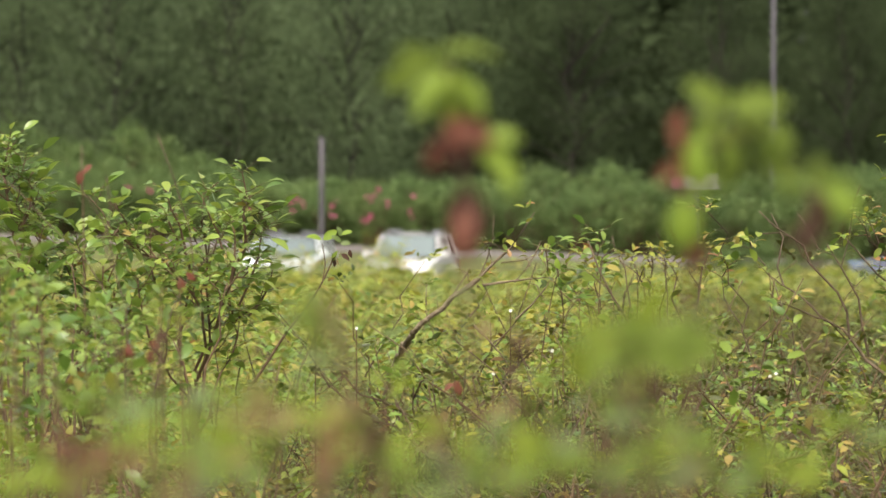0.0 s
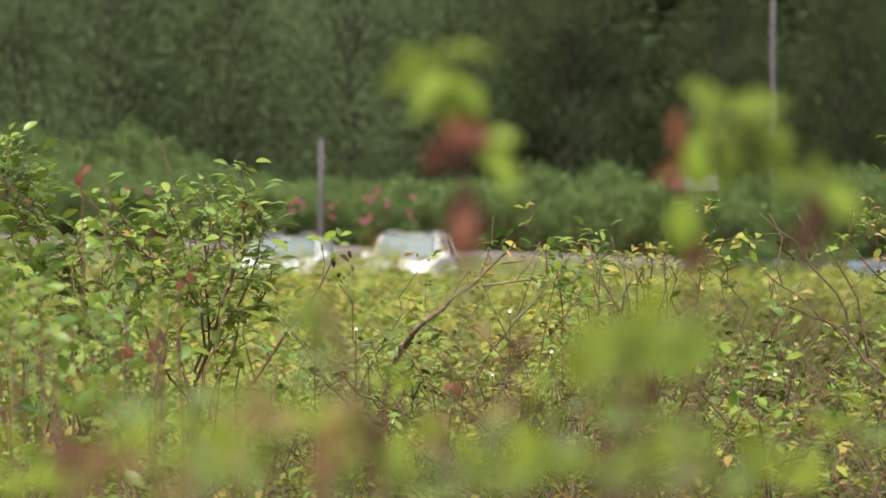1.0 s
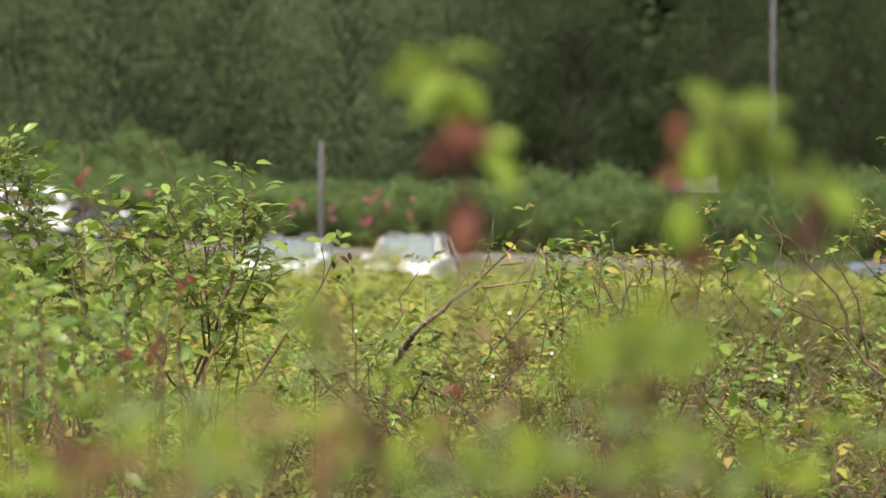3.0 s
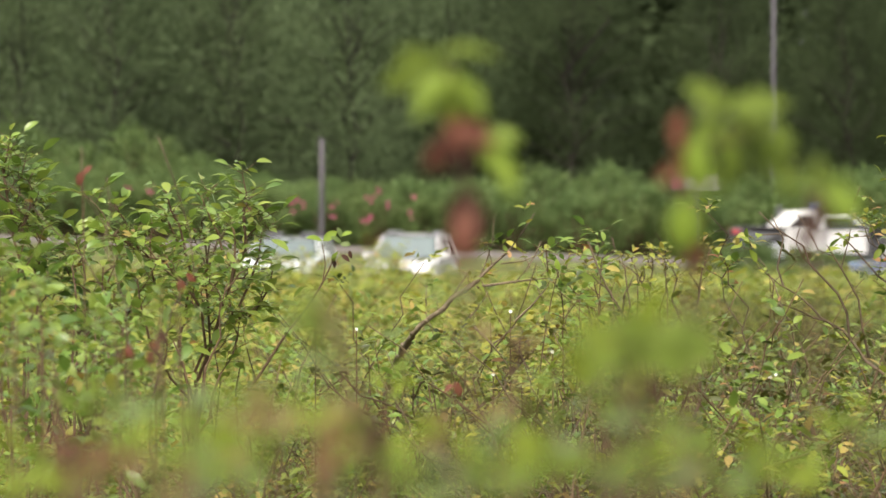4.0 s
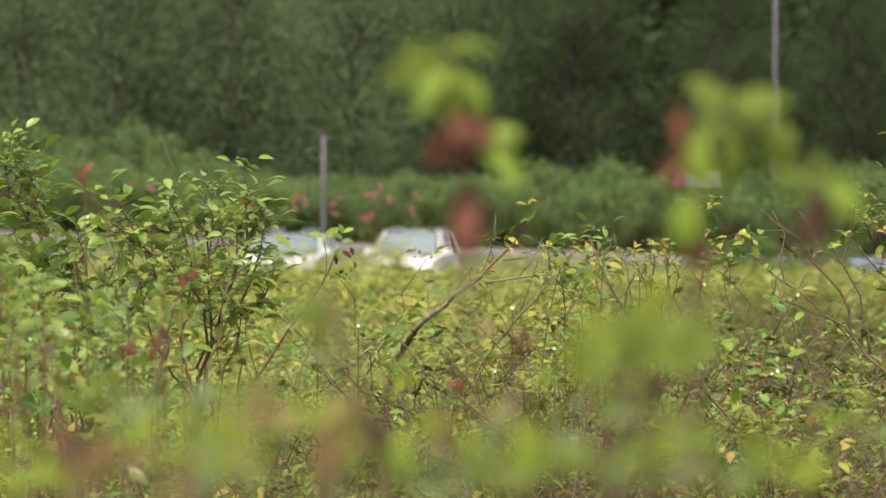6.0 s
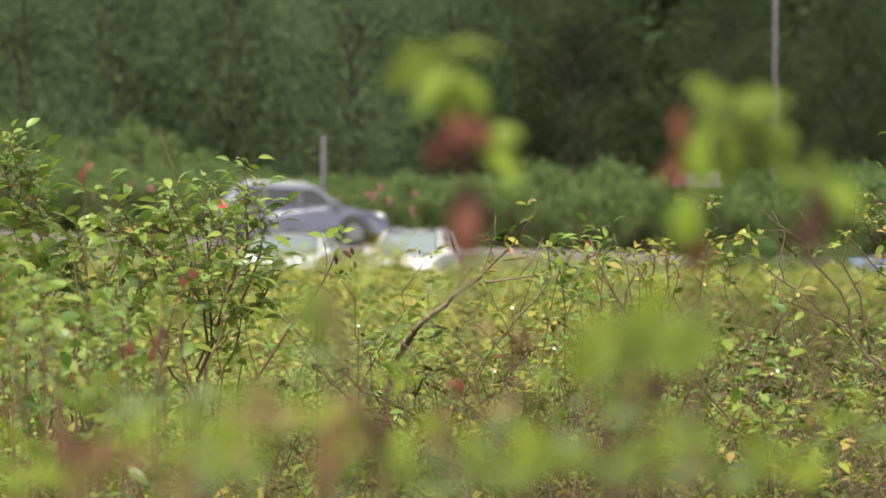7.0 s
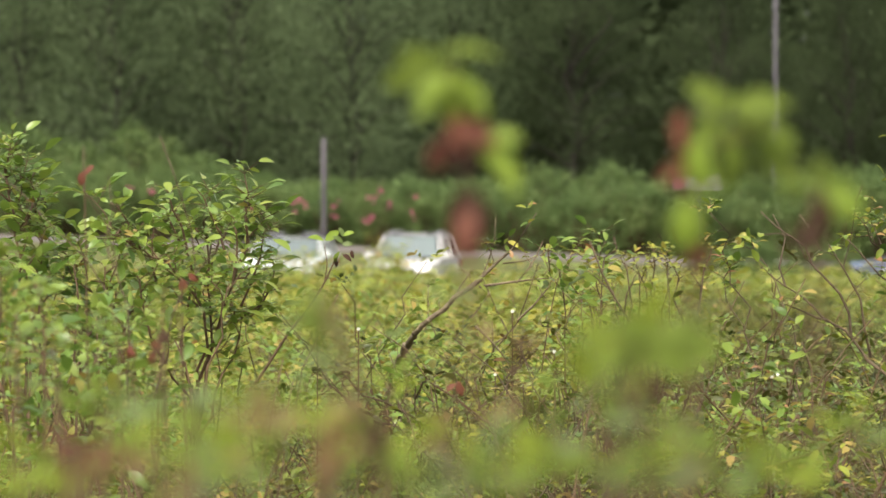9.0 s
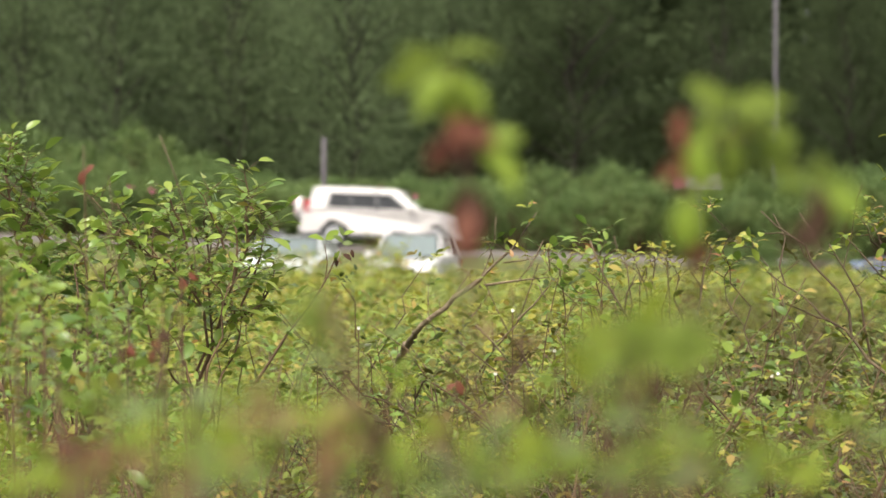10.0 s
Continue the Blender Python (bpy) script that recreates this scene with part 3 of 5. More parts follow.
hidden_van, van_wheels = make_car("offroad_car", "white tall car passing behind the hedge", dict(OFFROADER, roof=1.42), WHITE, lit=False)

parked = [("parked_wagon", "white wagon parked behind the thicket", dict(WAGON, roof=1.53, width=1.62), WHITE, (-0.66, 95.6), -99),
          ("parked_hatchback", "pale silver car parked behind the thicket", dict(WAGON, roof=1.44, rails=False), SILVER, (-3.5, 96.6), -96),
          ("parked_dark_car", "dark grey car parked behind the thicket", dict(WAGON, roof=1.42, rails=False, lens=BEACON), SLATE, (11.5, 96.5), 180)]
for nm, label, spec, paint, (x, y), rz in parked:
    c, _ = make_car(nm, label, spec, paint, lit=False)
    c.matrix_basis = pose(x, y, float(ground_z(x, y)), 0, 0, rz)

# ---- posts and sign ----


def pole(name, label, x, y, height, r0, r1, mat):
    z = float(ground_z(x, y))
    top = tagged(new(name), label, "post")
    top.location = (x, y, z)
    part("shaft", tube_mesh("shaft", [([(0, 0, -0.1), (0, 0, height * 0.5), (0, 0, height)], [r0, (r0 + r1) / 2, r1])], 12), mat, top)
    bm = bmesh.new()
    bmesh.ops.create_cone(bm, cap_ends=True, segments=12, radius1=r1 * 1.1, radius2=r1 * 0.7, depth=0.06, matrix=Matrix.Translation((0, 0, height + 0.02)))
    part("cap", bm, mat, top)
    return top


pole("wooden_post", "weathered grey wooden post beside the road", -3.34, 117.2, 2.95, 0.078, 0.072, WEATHERED)
lamp = pole("street_lamp", "tall slim grey metal lamp pole behind the hedge", 9.80, 124.6, 9.0, 0.088, 0.065, GALV)
part("lamp_arm", tube_mesh("lamp_arm", [([(0, 0, 8.7), (0, -0.8, 9.2), (0, -1.9, 9.35)], [0.05, 0.045, 0.04])], 8), GALV, lamp)
part("lamp_head", box(bmesh.new(), 0, -2.15, 9.34, 0.26, 0.6, 0.13, 0.04), GALV, lamp)
z = float(ground_z(7.1, 117.8))
sign = tagged(new("road_sign"), "small white board with a red end, on a thin post", "sign")
sign.location = (7.1, 117.8, z)
part("post", tube_mesh("post", [([(0, 0, -0.1), (0, 0, 1.2), (0, 0, 2.3)], [0.03, 0.03, 0.03])], 8), GALV, sign)
part("board", box(bmesh.new(), 0, -0.045, 2.13, 1.3, 0.03, 0.34, 0.01), BOARD, sign)
part("red_field", box(bmesh.new(), -0.5, -0.066, 2.13, 0.28, 0.006, 0.3), RED_BOARD, sign)
for k, w in ((-0.12, 0.26), (0.34, 0.3)):
    part("text_bar", box(bmesh.new(), k, -0.066, 2.06, w, 0.006, 0.05), GALV, sign)

# ---- hedge along the road ----


def hedge_shrub(seed, height, width, mat=None):
    """A dense rounded shrub: leaf clumps on short limbs, ragged top."""
    r = np.random.default_rng(seed)
    lines, pos, way, size = [], [], [], []
    for k in range(34):
        a, u = r.uniform(0, 6.28), r.uniform(0.0, 1.0)
        rad = width / 2 * math.sqrt(r.uniform(0.05, 1)) * (1 - 0.5 * max(0, u - 0.5))
        c = np.array([math.cos(a) * rad, math.sin(a) * rad * 0.8, height * (0.12 + 0.8 * u) * (1 - 0.25 * (rad / width * 2) ** 2)])
        lines.append(([(c[0] * 0.15, c[1] * 0.15, -0.05), c * (0.55, 0.55, 0.6), c], [0.025, 0.014, 0.005]))
        n = 84
        p = c + r.normal(size=(n, 3)) * np.array([0.15, 0.15, 0.12]) * (0.5 + 0.25 * width)
        p[:, 2] = np.maximum(p[:, 2], 0.04)
        pos.append(p)
        way.append(r.normal(size=(n, 3)) + (p - c) * 2 + np.array([0, -0.15, 0.35]))
        size.append(r.uniform(0.065, 0.145, n))
    top = tagged(new("hedge_shrub"), "dense green leafy shrub in the roadside hedge", "shrub", "roadside hedge")
    part("branching", tube_mesh("branching", lines, 4), STEM, top)
    part("foliage", leaf_mesh("foliage", np.concatenate(pos), np.concatenate(way), np.concatenate(size), CLUMP, r), mat or LEAF_HEDGE, top)
    return top


hedge_kinds = [hedge_shrub(40 + k, 2.0, 2.3) for k in range(4)]


def put(kind, x, y, s, sz, rz, label=""):
    m = pose(x, y, float(ground_z(x, y)) - 0.02, 0, 0, rz) @ Matrix.Diagonal((s, s, sz, 1))
    return tagged(copy_thing(kind, m), label)


def hedge_top(x):
    """Height of the clipped line of the hedge above its foot."""
    return float(np.interp(x, [-40, -13, -7, -5, -2.5, 0.4, 1.6, 3.2, 6, 8, 9.5, 12, 40], [2.6, 2.3, 2.0, 1.9, 1.9, 2.05, 2.4, 2.6, 2.45, 2.3, 2.4, 2.9, 3.0]))


rng = random.Random(5)
x = -18.0
k = 0
while x < 18:
    for row, yy in enumerate((118.9, 120.6, 122.2)):
        h = hedge_top(x) * rng.uniform(0.9, 1.08) * (0.82, 1.0, 0.96)[row]
        put(hedge_kinds[k % 4], x + row * 0.7 + rng.uniform(-0.2, 0.2), yy + rng.uniform(-0.2, 0.2), rng.uniform(0.9, 1.1), h / 2.0, rng.uniform(0, 360))
        k += 1
    x += 1.45
for kd in hedge_kinds:
    kd.matrix_basis = pose(-26.5 - 2 * hedge_kinds.index(kd), 119.5, float(ground_z(-27, 119.5)), 0, 0, 30)

for x, y, h in ((6.6, 102.6, 0.95), (7.5, 103.2, 1.1), (8.3, 102.8, 1.05), (9.4, 103.4, 0.9)):
    put(hedge_kinds[int(x) % 4], x, y, 0.75, h / 2, x * 40, "low blue-green bush on the bank before the road")

# pink roses on the hedge
rose = tagged(new("rose_bloom"), "open pink rose bloom on the hedge", "flower", "pink roses")
r0 = np.random.default_rng(3)
ang = np.arange(14) * 2.4
pw = np.stack([np.cos(ang), -0.6 - 0.5 * (np.arange(14) > 6), np.sin(ang)], 1)
part("petals", leaf_mesh("petals", np.zeros((14, 3)), pw, np.full(14, 0.07), PLAIN, r0, wide=2.0), PETAL, rose)
part("stalk", tube_mesh("stalk", [([(0, 0, 0), (0, 0.12, -0.06), (0, 0.3, -0.2)], [0.006, 0.006, 0.006])], 4), STEM, rose)
spots = [(-1.766, 117.60, 1.655), (-1.890, 117.50, 1.514), (-1.528, 117.50, 1.340), (-1.999, 117.40, 0.900), (-2.219, 117.40, 0.837), (-3.085, 117.40, 1.246), (-2.990, 117.40, 0.947), (-4.045, 117.40, 1.404), (-4.206, 117.50, 1.309), (-3.875, 117.50, 1.340),
         (-4.139, 117.40, 1.089), (-0.881, 117.40, 1.042), (-0.772, 117.50, 1.514), (-8.783, 117.40, 1.750), (-8.176, 117.50, 1.671), (-5.367, 117.40, 1.215), (-2.111, 117.50, 1.466)]
for i, p in enumerate(spots):
    m = Matrix.Translation(p) @ pose(0, 0, 0, r0.uniform(-25, 25), r0.uniform(0, 360), r0.uniform(-30, 30))
    if i == 0:
        rose.matrix_basis = m
    else:
        copy_thing(rose, m)
    for _ in range(2):
        q = Vector(p) + Vector((r0.normal() * 0.09, r0.uniform(-0.05, 0.1), r0.normal() * 0.08))
        copy_thing(rose, Matrix.Translation(q) @ pose(0, 0, 0, r0.uniform(-40, 40), r0.uniform(0, 360), r0.uniform(-40, 40)) @ Matrix.Scale(r0.uniform(0.6, 1.0), 4))

# ---- wood behind the road ----


def tree(seed, height, width, mat, droop=0.0):
    r = np.random.default_rng(seed)
    lines, pos, way, size = [], [], [], []
    trunk = [(r.normal() * 0.1 * k, r.normal() * 0.1 * k, height * 0.9 * k / 6) for k in range(7)]
    lines.append((trunk, np.linspace(0.013 * height, 0.02, 7)))
    for k in range(120):
        u = (k + r.random()) / 120
        z = height * (0.06 + 0.92 * u)
        env = width / 2 * (0.55 + 0.45 * math.sin(math.pi * min(1, u * 1.05) ** 0.8)) * (1.05 - u ** 4)
        a = r.uniform(0, 6.28)
        rad = env * math.sqrt(r.uniform(0.12, 1)) * r.uniform(0.8, 1.15)
        c = np.array([math.cos(a) * rad, math.sin(a) * rad, z + r.normal() * 0.3])
        if k % 2 == 0:
            lines.append(([(0, 0, max(0.2, c[2] * 0.8 - 0.4)), (c[0] * 0.5, c[1] * 0.5, c[2] * 0.92), c], [0.035, 0.022, 0.008]))
        n = 230
        spread = np.array([0.48, 0.48, 0.38 + droop * 0.4]) * width / 5
        p = c + r.normal(size=(n, 3)) * spread
        p[:, 2] = np.maximum(p[:, 2], 0.1)
        pos.append(p)
        way.append(r.normal(size=(n, 3)) * (1, 1, 0.5) + np.array([0, 0, -0.1 - 0.8 * droop]))
        size.append(r.uniform(0.075, 0.14, n))
    top = tagged(new("tree"), "dark green broadleaved tree in the dense wood" if not droop else "pale grey-green willow tree in the dense wood", "tree", "wood behind the road")
    part("trunk", tube_mesh("trunk", lines, 6), BARK, top)
    part("crown", leaf_mesh("crown", np.concatenate(pos), np.concatenate(way), np.concatenate(size), CLUMP, r), mat, top)
    return top


dark_trees = [tree(60 + k, 10.5 + 0.7 * k, 6.0, LEAF_TREE) for k in range(3)]
pale_trees = [tree(70 + k, 10.5, 6.0, LEAF_WILLOW, 0.6) for k in range(2)]
rng = random.Random(9)
for row, (yy, step) in enumerate(((143, 4.0), (150, 4.6))):
    x = -19.0 + row * 1.4
    while x < 19:
        pale = rng.random() < (0.5 if x < -8 else 1.0 if x < -1.0 else 0.3 if x < 7 else 0.1) * (1.0 if row == 0 or -8 < x < -1 else 0.5)
        kd = rng.choice(pale_trees if pale else dark_trees)
        s = rng.uniform(0.85, 1.15)
        put(kd, x + rng.uniform(-0.8, 0.8), yy + rng.uniform(-1.5, 1.5), s, s, rng.uniform(0, 360))
        x += step
for i, kd in enumerate(dark_trees + pale_trees):
    kd.matrix_basis = pose(-60 + 5 * i, 165, float(ground_z(-50, 165)), 0, 0, 50 * i)
# depth of the wood: the leaf mass behind the trees that can be told apart
rw = np.random.default_rng(88)
nw = 85000
wp = np.stack([rw.uniform(-28, 28, nw), 155 + rw.uniform(0, 12, nw), 0.2 + 15.5 * rw.uniform(0, 1, nw) ** 0.9], 1)
wp[:, 2] += float(ground_z(0, 165))
deep = part("far_wood", leaf_mesh("far_wood", wp, rw.normal(size=(nw, 3)) * (1, 1, 0.5), rw.uniform(0.55, 1.0, nw), CLUMP, rw), LEAF_TREE)
tagged(deep, "dark green leaf mass deep in the wood", "wood", kind="stuff")
# undergrowth at the foot of the wood
x = -20.0
while x < 20:
    h = 2.9 if x < -6.5 else 1.5 if x < 2 else 2.0
    put(hedge_kinds[rng.randrange(4)], x, 137.5 + rng.uniform(-1, 1), 1.5, h * rng.uniform(0.8, 1.15) / 2, rng.uniform(0, 360), "rough green undergrowth at the foot of the wood")
    x += 2.0

# ---- rose thicket in the field ----


def thicket_shrub(seed, stems, spread, leaf, form, gap, mat, stem_mat, bare=0.1, twigs=0.5, start=0.64, pairs=2):
    """A wild rose shrub about 1.5 m high: leaning stems, leafy in their upper part."""
    pl = Plant(seed, leaf, 0.05 if form is OVAL else 0.11, False, 0.009 if form is OVAL else 0.006)
    r = pl.rng
    for k in range(stems):
        a = r.uniform(0, 6.28)
        lean = spread * r.uniform(0.3, 1.0)
        h = 1.5 * r.uniform(0.78, 1.0)
        b = np.array([math.cos(a), math.sin(a), 0]) * 0.08
        e = np.array([math.cos(a), math.sin(a), 0]) * lean
        pts = [b + (0, 0, -0.05), b + e * 0.25 + (0, 0, h * 0.4), b + e * 0.65 + (0, 0, h * 0.75), b + e + (0, 0, h)]
        pl.shoot(pts, 0.006, 0.0015, (start, 1.0), gap, twigs, (0.12, 0.30), 1.0, pairs, bare)
    return pl.done("rose_shrub", "green wild rose shrub with thin brown stems in the thicket", form, mat, stem_mat)


near_kinds = [thicket_shrub(100 + k, 9, 0.5, 0.024, OVAL, 0.034, LEAF_FIELD if k % 2 else LEAF, STEM if k % 3 else STEM_GREY, 0.12, 0.45, 0.6) for k in range(4)]
sparse_kinds = [thicket_shrub(140 + k, 12, 0.55, 0.019, OVAL, 0.030, LEAF_OLIVE_SHADED, STEM if k else STEM_GREY, 0.5, 0.5, 0.6) for k in range(3)]
back_kinds = [thicket_shrub(150 + k, 9, 0.42, 0.030, PLAIN, 0.05, LEAF_FIELD if k % 2 else LEAF, STEM if k % 3 else STEM_GREY) for k in range(4)]
shaded_olive_kinds = [thicket_shrub(160 + k, 9, 0.42, 0.030, PLAIN, 0.05, LEAF_OLIVE_SHADED, STEM, 0.25) for k in range(2)]
mid_kinds = [thicket_shrub(120 + k, 9, 0.6, 0.045, PLAIN, 0.072, LEAF_FIELD, STEM, 0.03) for k in range(4)]
far_kinds = [thicket_shrub(130 + k, 9, 0.6, 0.062, CLUMP, 0.07, LEAF_FIELD, STEM, 0.03) for k in range(4)]
rng = random.Random(21)
for kind_list, y0, y1, step in ((near_kinds, 5.4, 8.2, 0.52), (back_kinds, 8.5, 12.2, 0.55), (mid_kinds, 12.8, 30, 1.0), (far_kinds, 31, 84, 2.2)):
    y = y0
    while y < y1:
        half = 0.105 * y * 1.12 + 0.5
        x = -half + rng.uniform(0, step)
        while x < half:
            s = rng.uniform(0.9, 1.0) if y < 8.3 else rng.uniform(0.84, 0.95) * (1 - 0.003 * (y - 8.3)) if y < 31 else rng.uniform(0.94, 1.06) * (0.86 - 0.0064 * (y - 31))
            w = 1.0 if y < 31 else 1.9
            if y < 7.0 and -0.75 < x < -0.12 and rng.random() < 0.75:
                x += step
                continue
            # right of centre, shrubs with shade in their leaf colour darken the thicket
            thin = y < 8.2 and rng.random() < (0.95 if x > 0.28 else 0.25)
            shaded = 8.2 < y < 26 and x > 0.035 * y and rng.random() < 0.9
            put(rng.choice(sparse_kinds if thin else shaded_olive_kinds if shaded else kind_list), x + rng.uniform(-0.2, 0.2) * step, y + rng.uniform(-0.25, 0.25) * step, w, s, rng.uniform(0, 360))
            x += step * rng.uniform(0.8, 1.25)
        y += step * (1.0 if y < 12 else 1.15)
for x, y, w, h in ((-0.84, 60.0, 0.5, 1.06), (-0.90, 64.0, 0.5, 0.95), (-2.25, 60.0, 0.7, 0.95)):
    put(far_kinds[int(y) % 4], x, y, w, h, 70 * y)
for i, kd in enumerate(near_kinds + sparse_kinds + shaded_olive_kinds + back_kinds + mid_kinds + far_kinds):
    kd.matrix_basis = pose(-3.6 - 0.6 * i, 14 + i, float(ground_z(-4, 14 + i)), 0, 0, 40 * i)

# ---- the near shrubs ----
# leaning tall shrub in the open, three clumps of it
tall = Plant(301, 0.028)
for pts, r0, fr in [
        ([(-0.406, 6.90, 0.945), (-0.403, 6.90, 1.343), (-0.400, 6.90, 1.426), (-0.360, 6.85, 1.539), (-0.346, 6.80, 1.604), (-0.315, 6.80, 1.654), (-0.321, 6.80, 1.728)], 0.0048, 0.74),
        ([(-0.414, 6.95, 0.939), (-0.409, 6.95, 1.405), (-0.440, 6.95, 1.461), (-0.415, 6.90, 1.556), (-0.411, 6.90, 1.625), (-0.444, 6.85, 1.693)], 0.0041, 0.74),
        ([(-0.394, 6.85, 0.951), (-0.399, 6.85, 1.419), (-0.373, 6.80, 1.540), (-0.411, 6.75, 1.605), (-0.483, 6.75, 1.646), (-0.520, 6.70, 1.676)], 0.0041, 0.74),
        ([(-0.407, 7.00, 0.934), (-0.412, 7.00, 1.384), (-0.379, 7.00, 1.478), (-0.387, 7.00, 1.567), (-0.393, 7.00, 1.664)], 0.0041, 0.71),
        ([(-0.397, 6.80, 1.002), (-0.402, 6.80, 1.376), (-0.438, 6.75, 1.460), (-0.475, 6.70, 1.525), (-0.469, 6.70, 1.584), (-0.484, 6.70, 1.604)], 0.0034, 0.71),
        ([(-0.394, 6.80, 1.002), (-0.387, 6.80, 1.413), (-0.334, 6.85, 1.493), (-0.304, 6.90, 1.551), (-0.290, 6.90, 1.591)], 0.0034, 0.71)]:
    tall.shoot(pts, r0, 0.0015, (fr, 1.0), 0.0135, 0.45, (0.03, 0.085), 1.06, 1, 0.05)
tall.leaf = 0.027
for pts in ([(-0.315, 6.80, 1.659), (-0.317, 6.80, 1.723), (-0.322, 6.80, 1.773)], [(-0.357, 6.85, 1.649), (-0.378, 6.85, 1.704), (-0.391, 6.85, 1.736)], [(-0.414, 6.80, 1.650), (-0.430, 6.80, 1.704), (-0.445, 6.80, 1.743)], [(-0.483, 6.75, 1.641), (-0.506, 6.75, 1.696), (-0.524, 6.75, 1.721)], [(-0.330, 6.85, 1.557), (-0.302, 6.85, 1.621), (-0.292, 6.85, 1.681)],
            [(-0.336, 6.70, 1.597), (-0.322, 6.70, 1.651), (-0.334, 6.70, 1.701)], [(-0.459, 6.80, 1.577), (-0.476, 6.80, 1.641), (-0.467, 6.80, 1.691)], [(-0.404, 6.95, 1.592), (-0.376, 6.95, 1.648), (-0.365, 6.95, 1.685)], [(-0.318, 6.90, 1.537), (-0.283, 6.90, 1.583), (-0.276, 6.90, 1.620)]):
    tall.shoot(pts, 0.0022, 0.001, (0.15, 1.0), 0.013, 0.0, (0.03, 0.05), 1.0, 1, 0.0)
tall.done("tall_rose_shrub", "tall fresh green wild rose shrub with dark brown stems", at=(-0.40, 6.9, 0), split=True)

edge = Plant(302, 0.028)
for pts, r0, fr in [
        ([(-0.669, 6.80, 0.957), (-0.671, 6.80, 1.349), (-0.674, 6.80, 1.486), (-0.676, 6.80, 1.613), (-0.680, 6.80, 1.668), (-0.702, 6.80, 1.736), (-0.709, 6.80, 1.783)], 0.0044, 0.76),
        ([(-0.670, 6.90, 0.945), (-0.660, 6.90, 1.408), (-0.670, 6.90, 1.519), (-0.656, 6.90, 1.607), (-0.677, 6.90, 1.702)], 0.0034, 0.74),
        ([(-0.609, 7.00, 0.934), (-0.604, 7.00, 1.459), (-0.609, 7.00, 1.553), (-0.586, 7.00, 1.595), (-0.623, 7.00, 1.645)], 0.0037, 0.71),
        ([(-0.677, 6.70, 0.969), (-0.695, 6.70, 1.418), (-0.731, 6.70, 1.525), (-0.722, 6.70, 1.629), (-0.740, 6.70, 1.721)], 0.0041, 0.71),
        ([(-0.596, 6.90, 0.945), (-0.568, 6.90, 1.426), (-0.563, 6.90, 1.519), (-0.540, 6.90, 1.570), (-0.554, 6.90, 1.628)], 0.0031, 0.71),
        ([(-0.718, 7.10, 0.922), (-0.661, 7.10, 1.379), (-0.548, 7.00, 1.478), (-0.520, 7.00, 1.529), (-0.515, 7.00, 1.560)], 0.0027, 0.74)]:
    edge.shoot(pts, r0, 0.0015, (fr, 1.0), 0.0135, 0.45, (0.03, 0.085), 1.06, 1, 0.05)
edge.leaf = 0.027
for pts in ([(-0.700, 6.80, 1.741), (-0.707, 6.80, 1.786), (-0.697, 6.80, 1.827)], [(-0.678, 6.80, 1.686), (-0.671, 6.80, 1.732), (-0.667, 6.80, 1.761)]):
    edge.shoot(pts, 0.0022, 0.001, (0.1, 1.0), 0.011, 0.0, (0.03, 0.05), 1.0, 1, 0.0)
edge.done("tall_rose_shrub", "tall wild rose shrub, bare brown below, leafy on top", at=(-0.62, 6.9, 0), split=True)

# softer leaves in front of the tall shrubs
front = Plant(309, 0.027)
for pts in ([(-0.461, 4.50, 1.044), (-0.467, 4.50, 1.491), (-0.464, 4.50, 1.587), (-0.458, 4.50, 1.629)], [(-0.459, 4.80, 0.997), (-0.456, 4.80, 1.448), (-0.459, 4.80, 1.525), (-0.469, 4.80, 1.576)], [(-0.403, 4.60, 1.028), (-0.397, 4.60, 1.448), (-0.391, 4.60, 1.497), (-0.382, 4.60, 1.528)],
            [(-0.453, 4.20, 1.091), (-0.450, 4.20, 1.542), (-0.447, 4.20, 1.620), (-0.441, 4.20, 1.660)], [(-0.327, 4.40, 1.060), (-0.324, 4.40, 1.437), (-0.330, 4.40, 1.485), (-0.315, 4.40, 1.508)], [(-0.377, 4.90, 0.981), (-0.374, 4.90, 1.468), (-0.380, 4.90, 1.546), (-0.371, 4.90, 1.586)]):
    front.shoot(pts, 0.0028, 0.001, (0.76, 1.0), 0.022, 0.35, (0.03, 0.08), 1.0, 2, 0.05)
front.done("rose_shrub", "fresh green rose shoots before the tall shrub", at=(-0.43, 4.6, 0), split=True)

# half-bare branch standing out of the thicket
bare = Plant(303, 0.017, 0.025, True, 0.0016)
bare.shoot([(-0.174, 9.00, 0.942), (-0.108, 8.60, 1.364), (-0.067, 7.40, 1.470), (-0.045, 6.80, 1.515), (-0.025, 6.80, 1.535), (-0.005, 6.80, 1.553), (0.019, 6.80, 1.574), (0.042, 6.80, 1.590), (0.060, 6.80, 1.603)], 0.0062, 0.0042, (0.99, 1.0), 0.03, 0, (0.03, 0.06), 1.0, 1, 1.0)
bare.shoot([(0.056, 6.80, 1.600), (0.071, 6.80, 1.612), (0.088, 6.80, 1.624), (0.110, 6.80, 1.645), (0.124, 6.80, 1.663), (0.136, 6.80, 1.682), (0.145, 6.80, 1.697), (0.150, 6.80, 1.710)], 0.0030, 0.0009, (0.99, 1.0), 0.03, 0, (0.03, 0.06), 1.0, 1, 1.0)
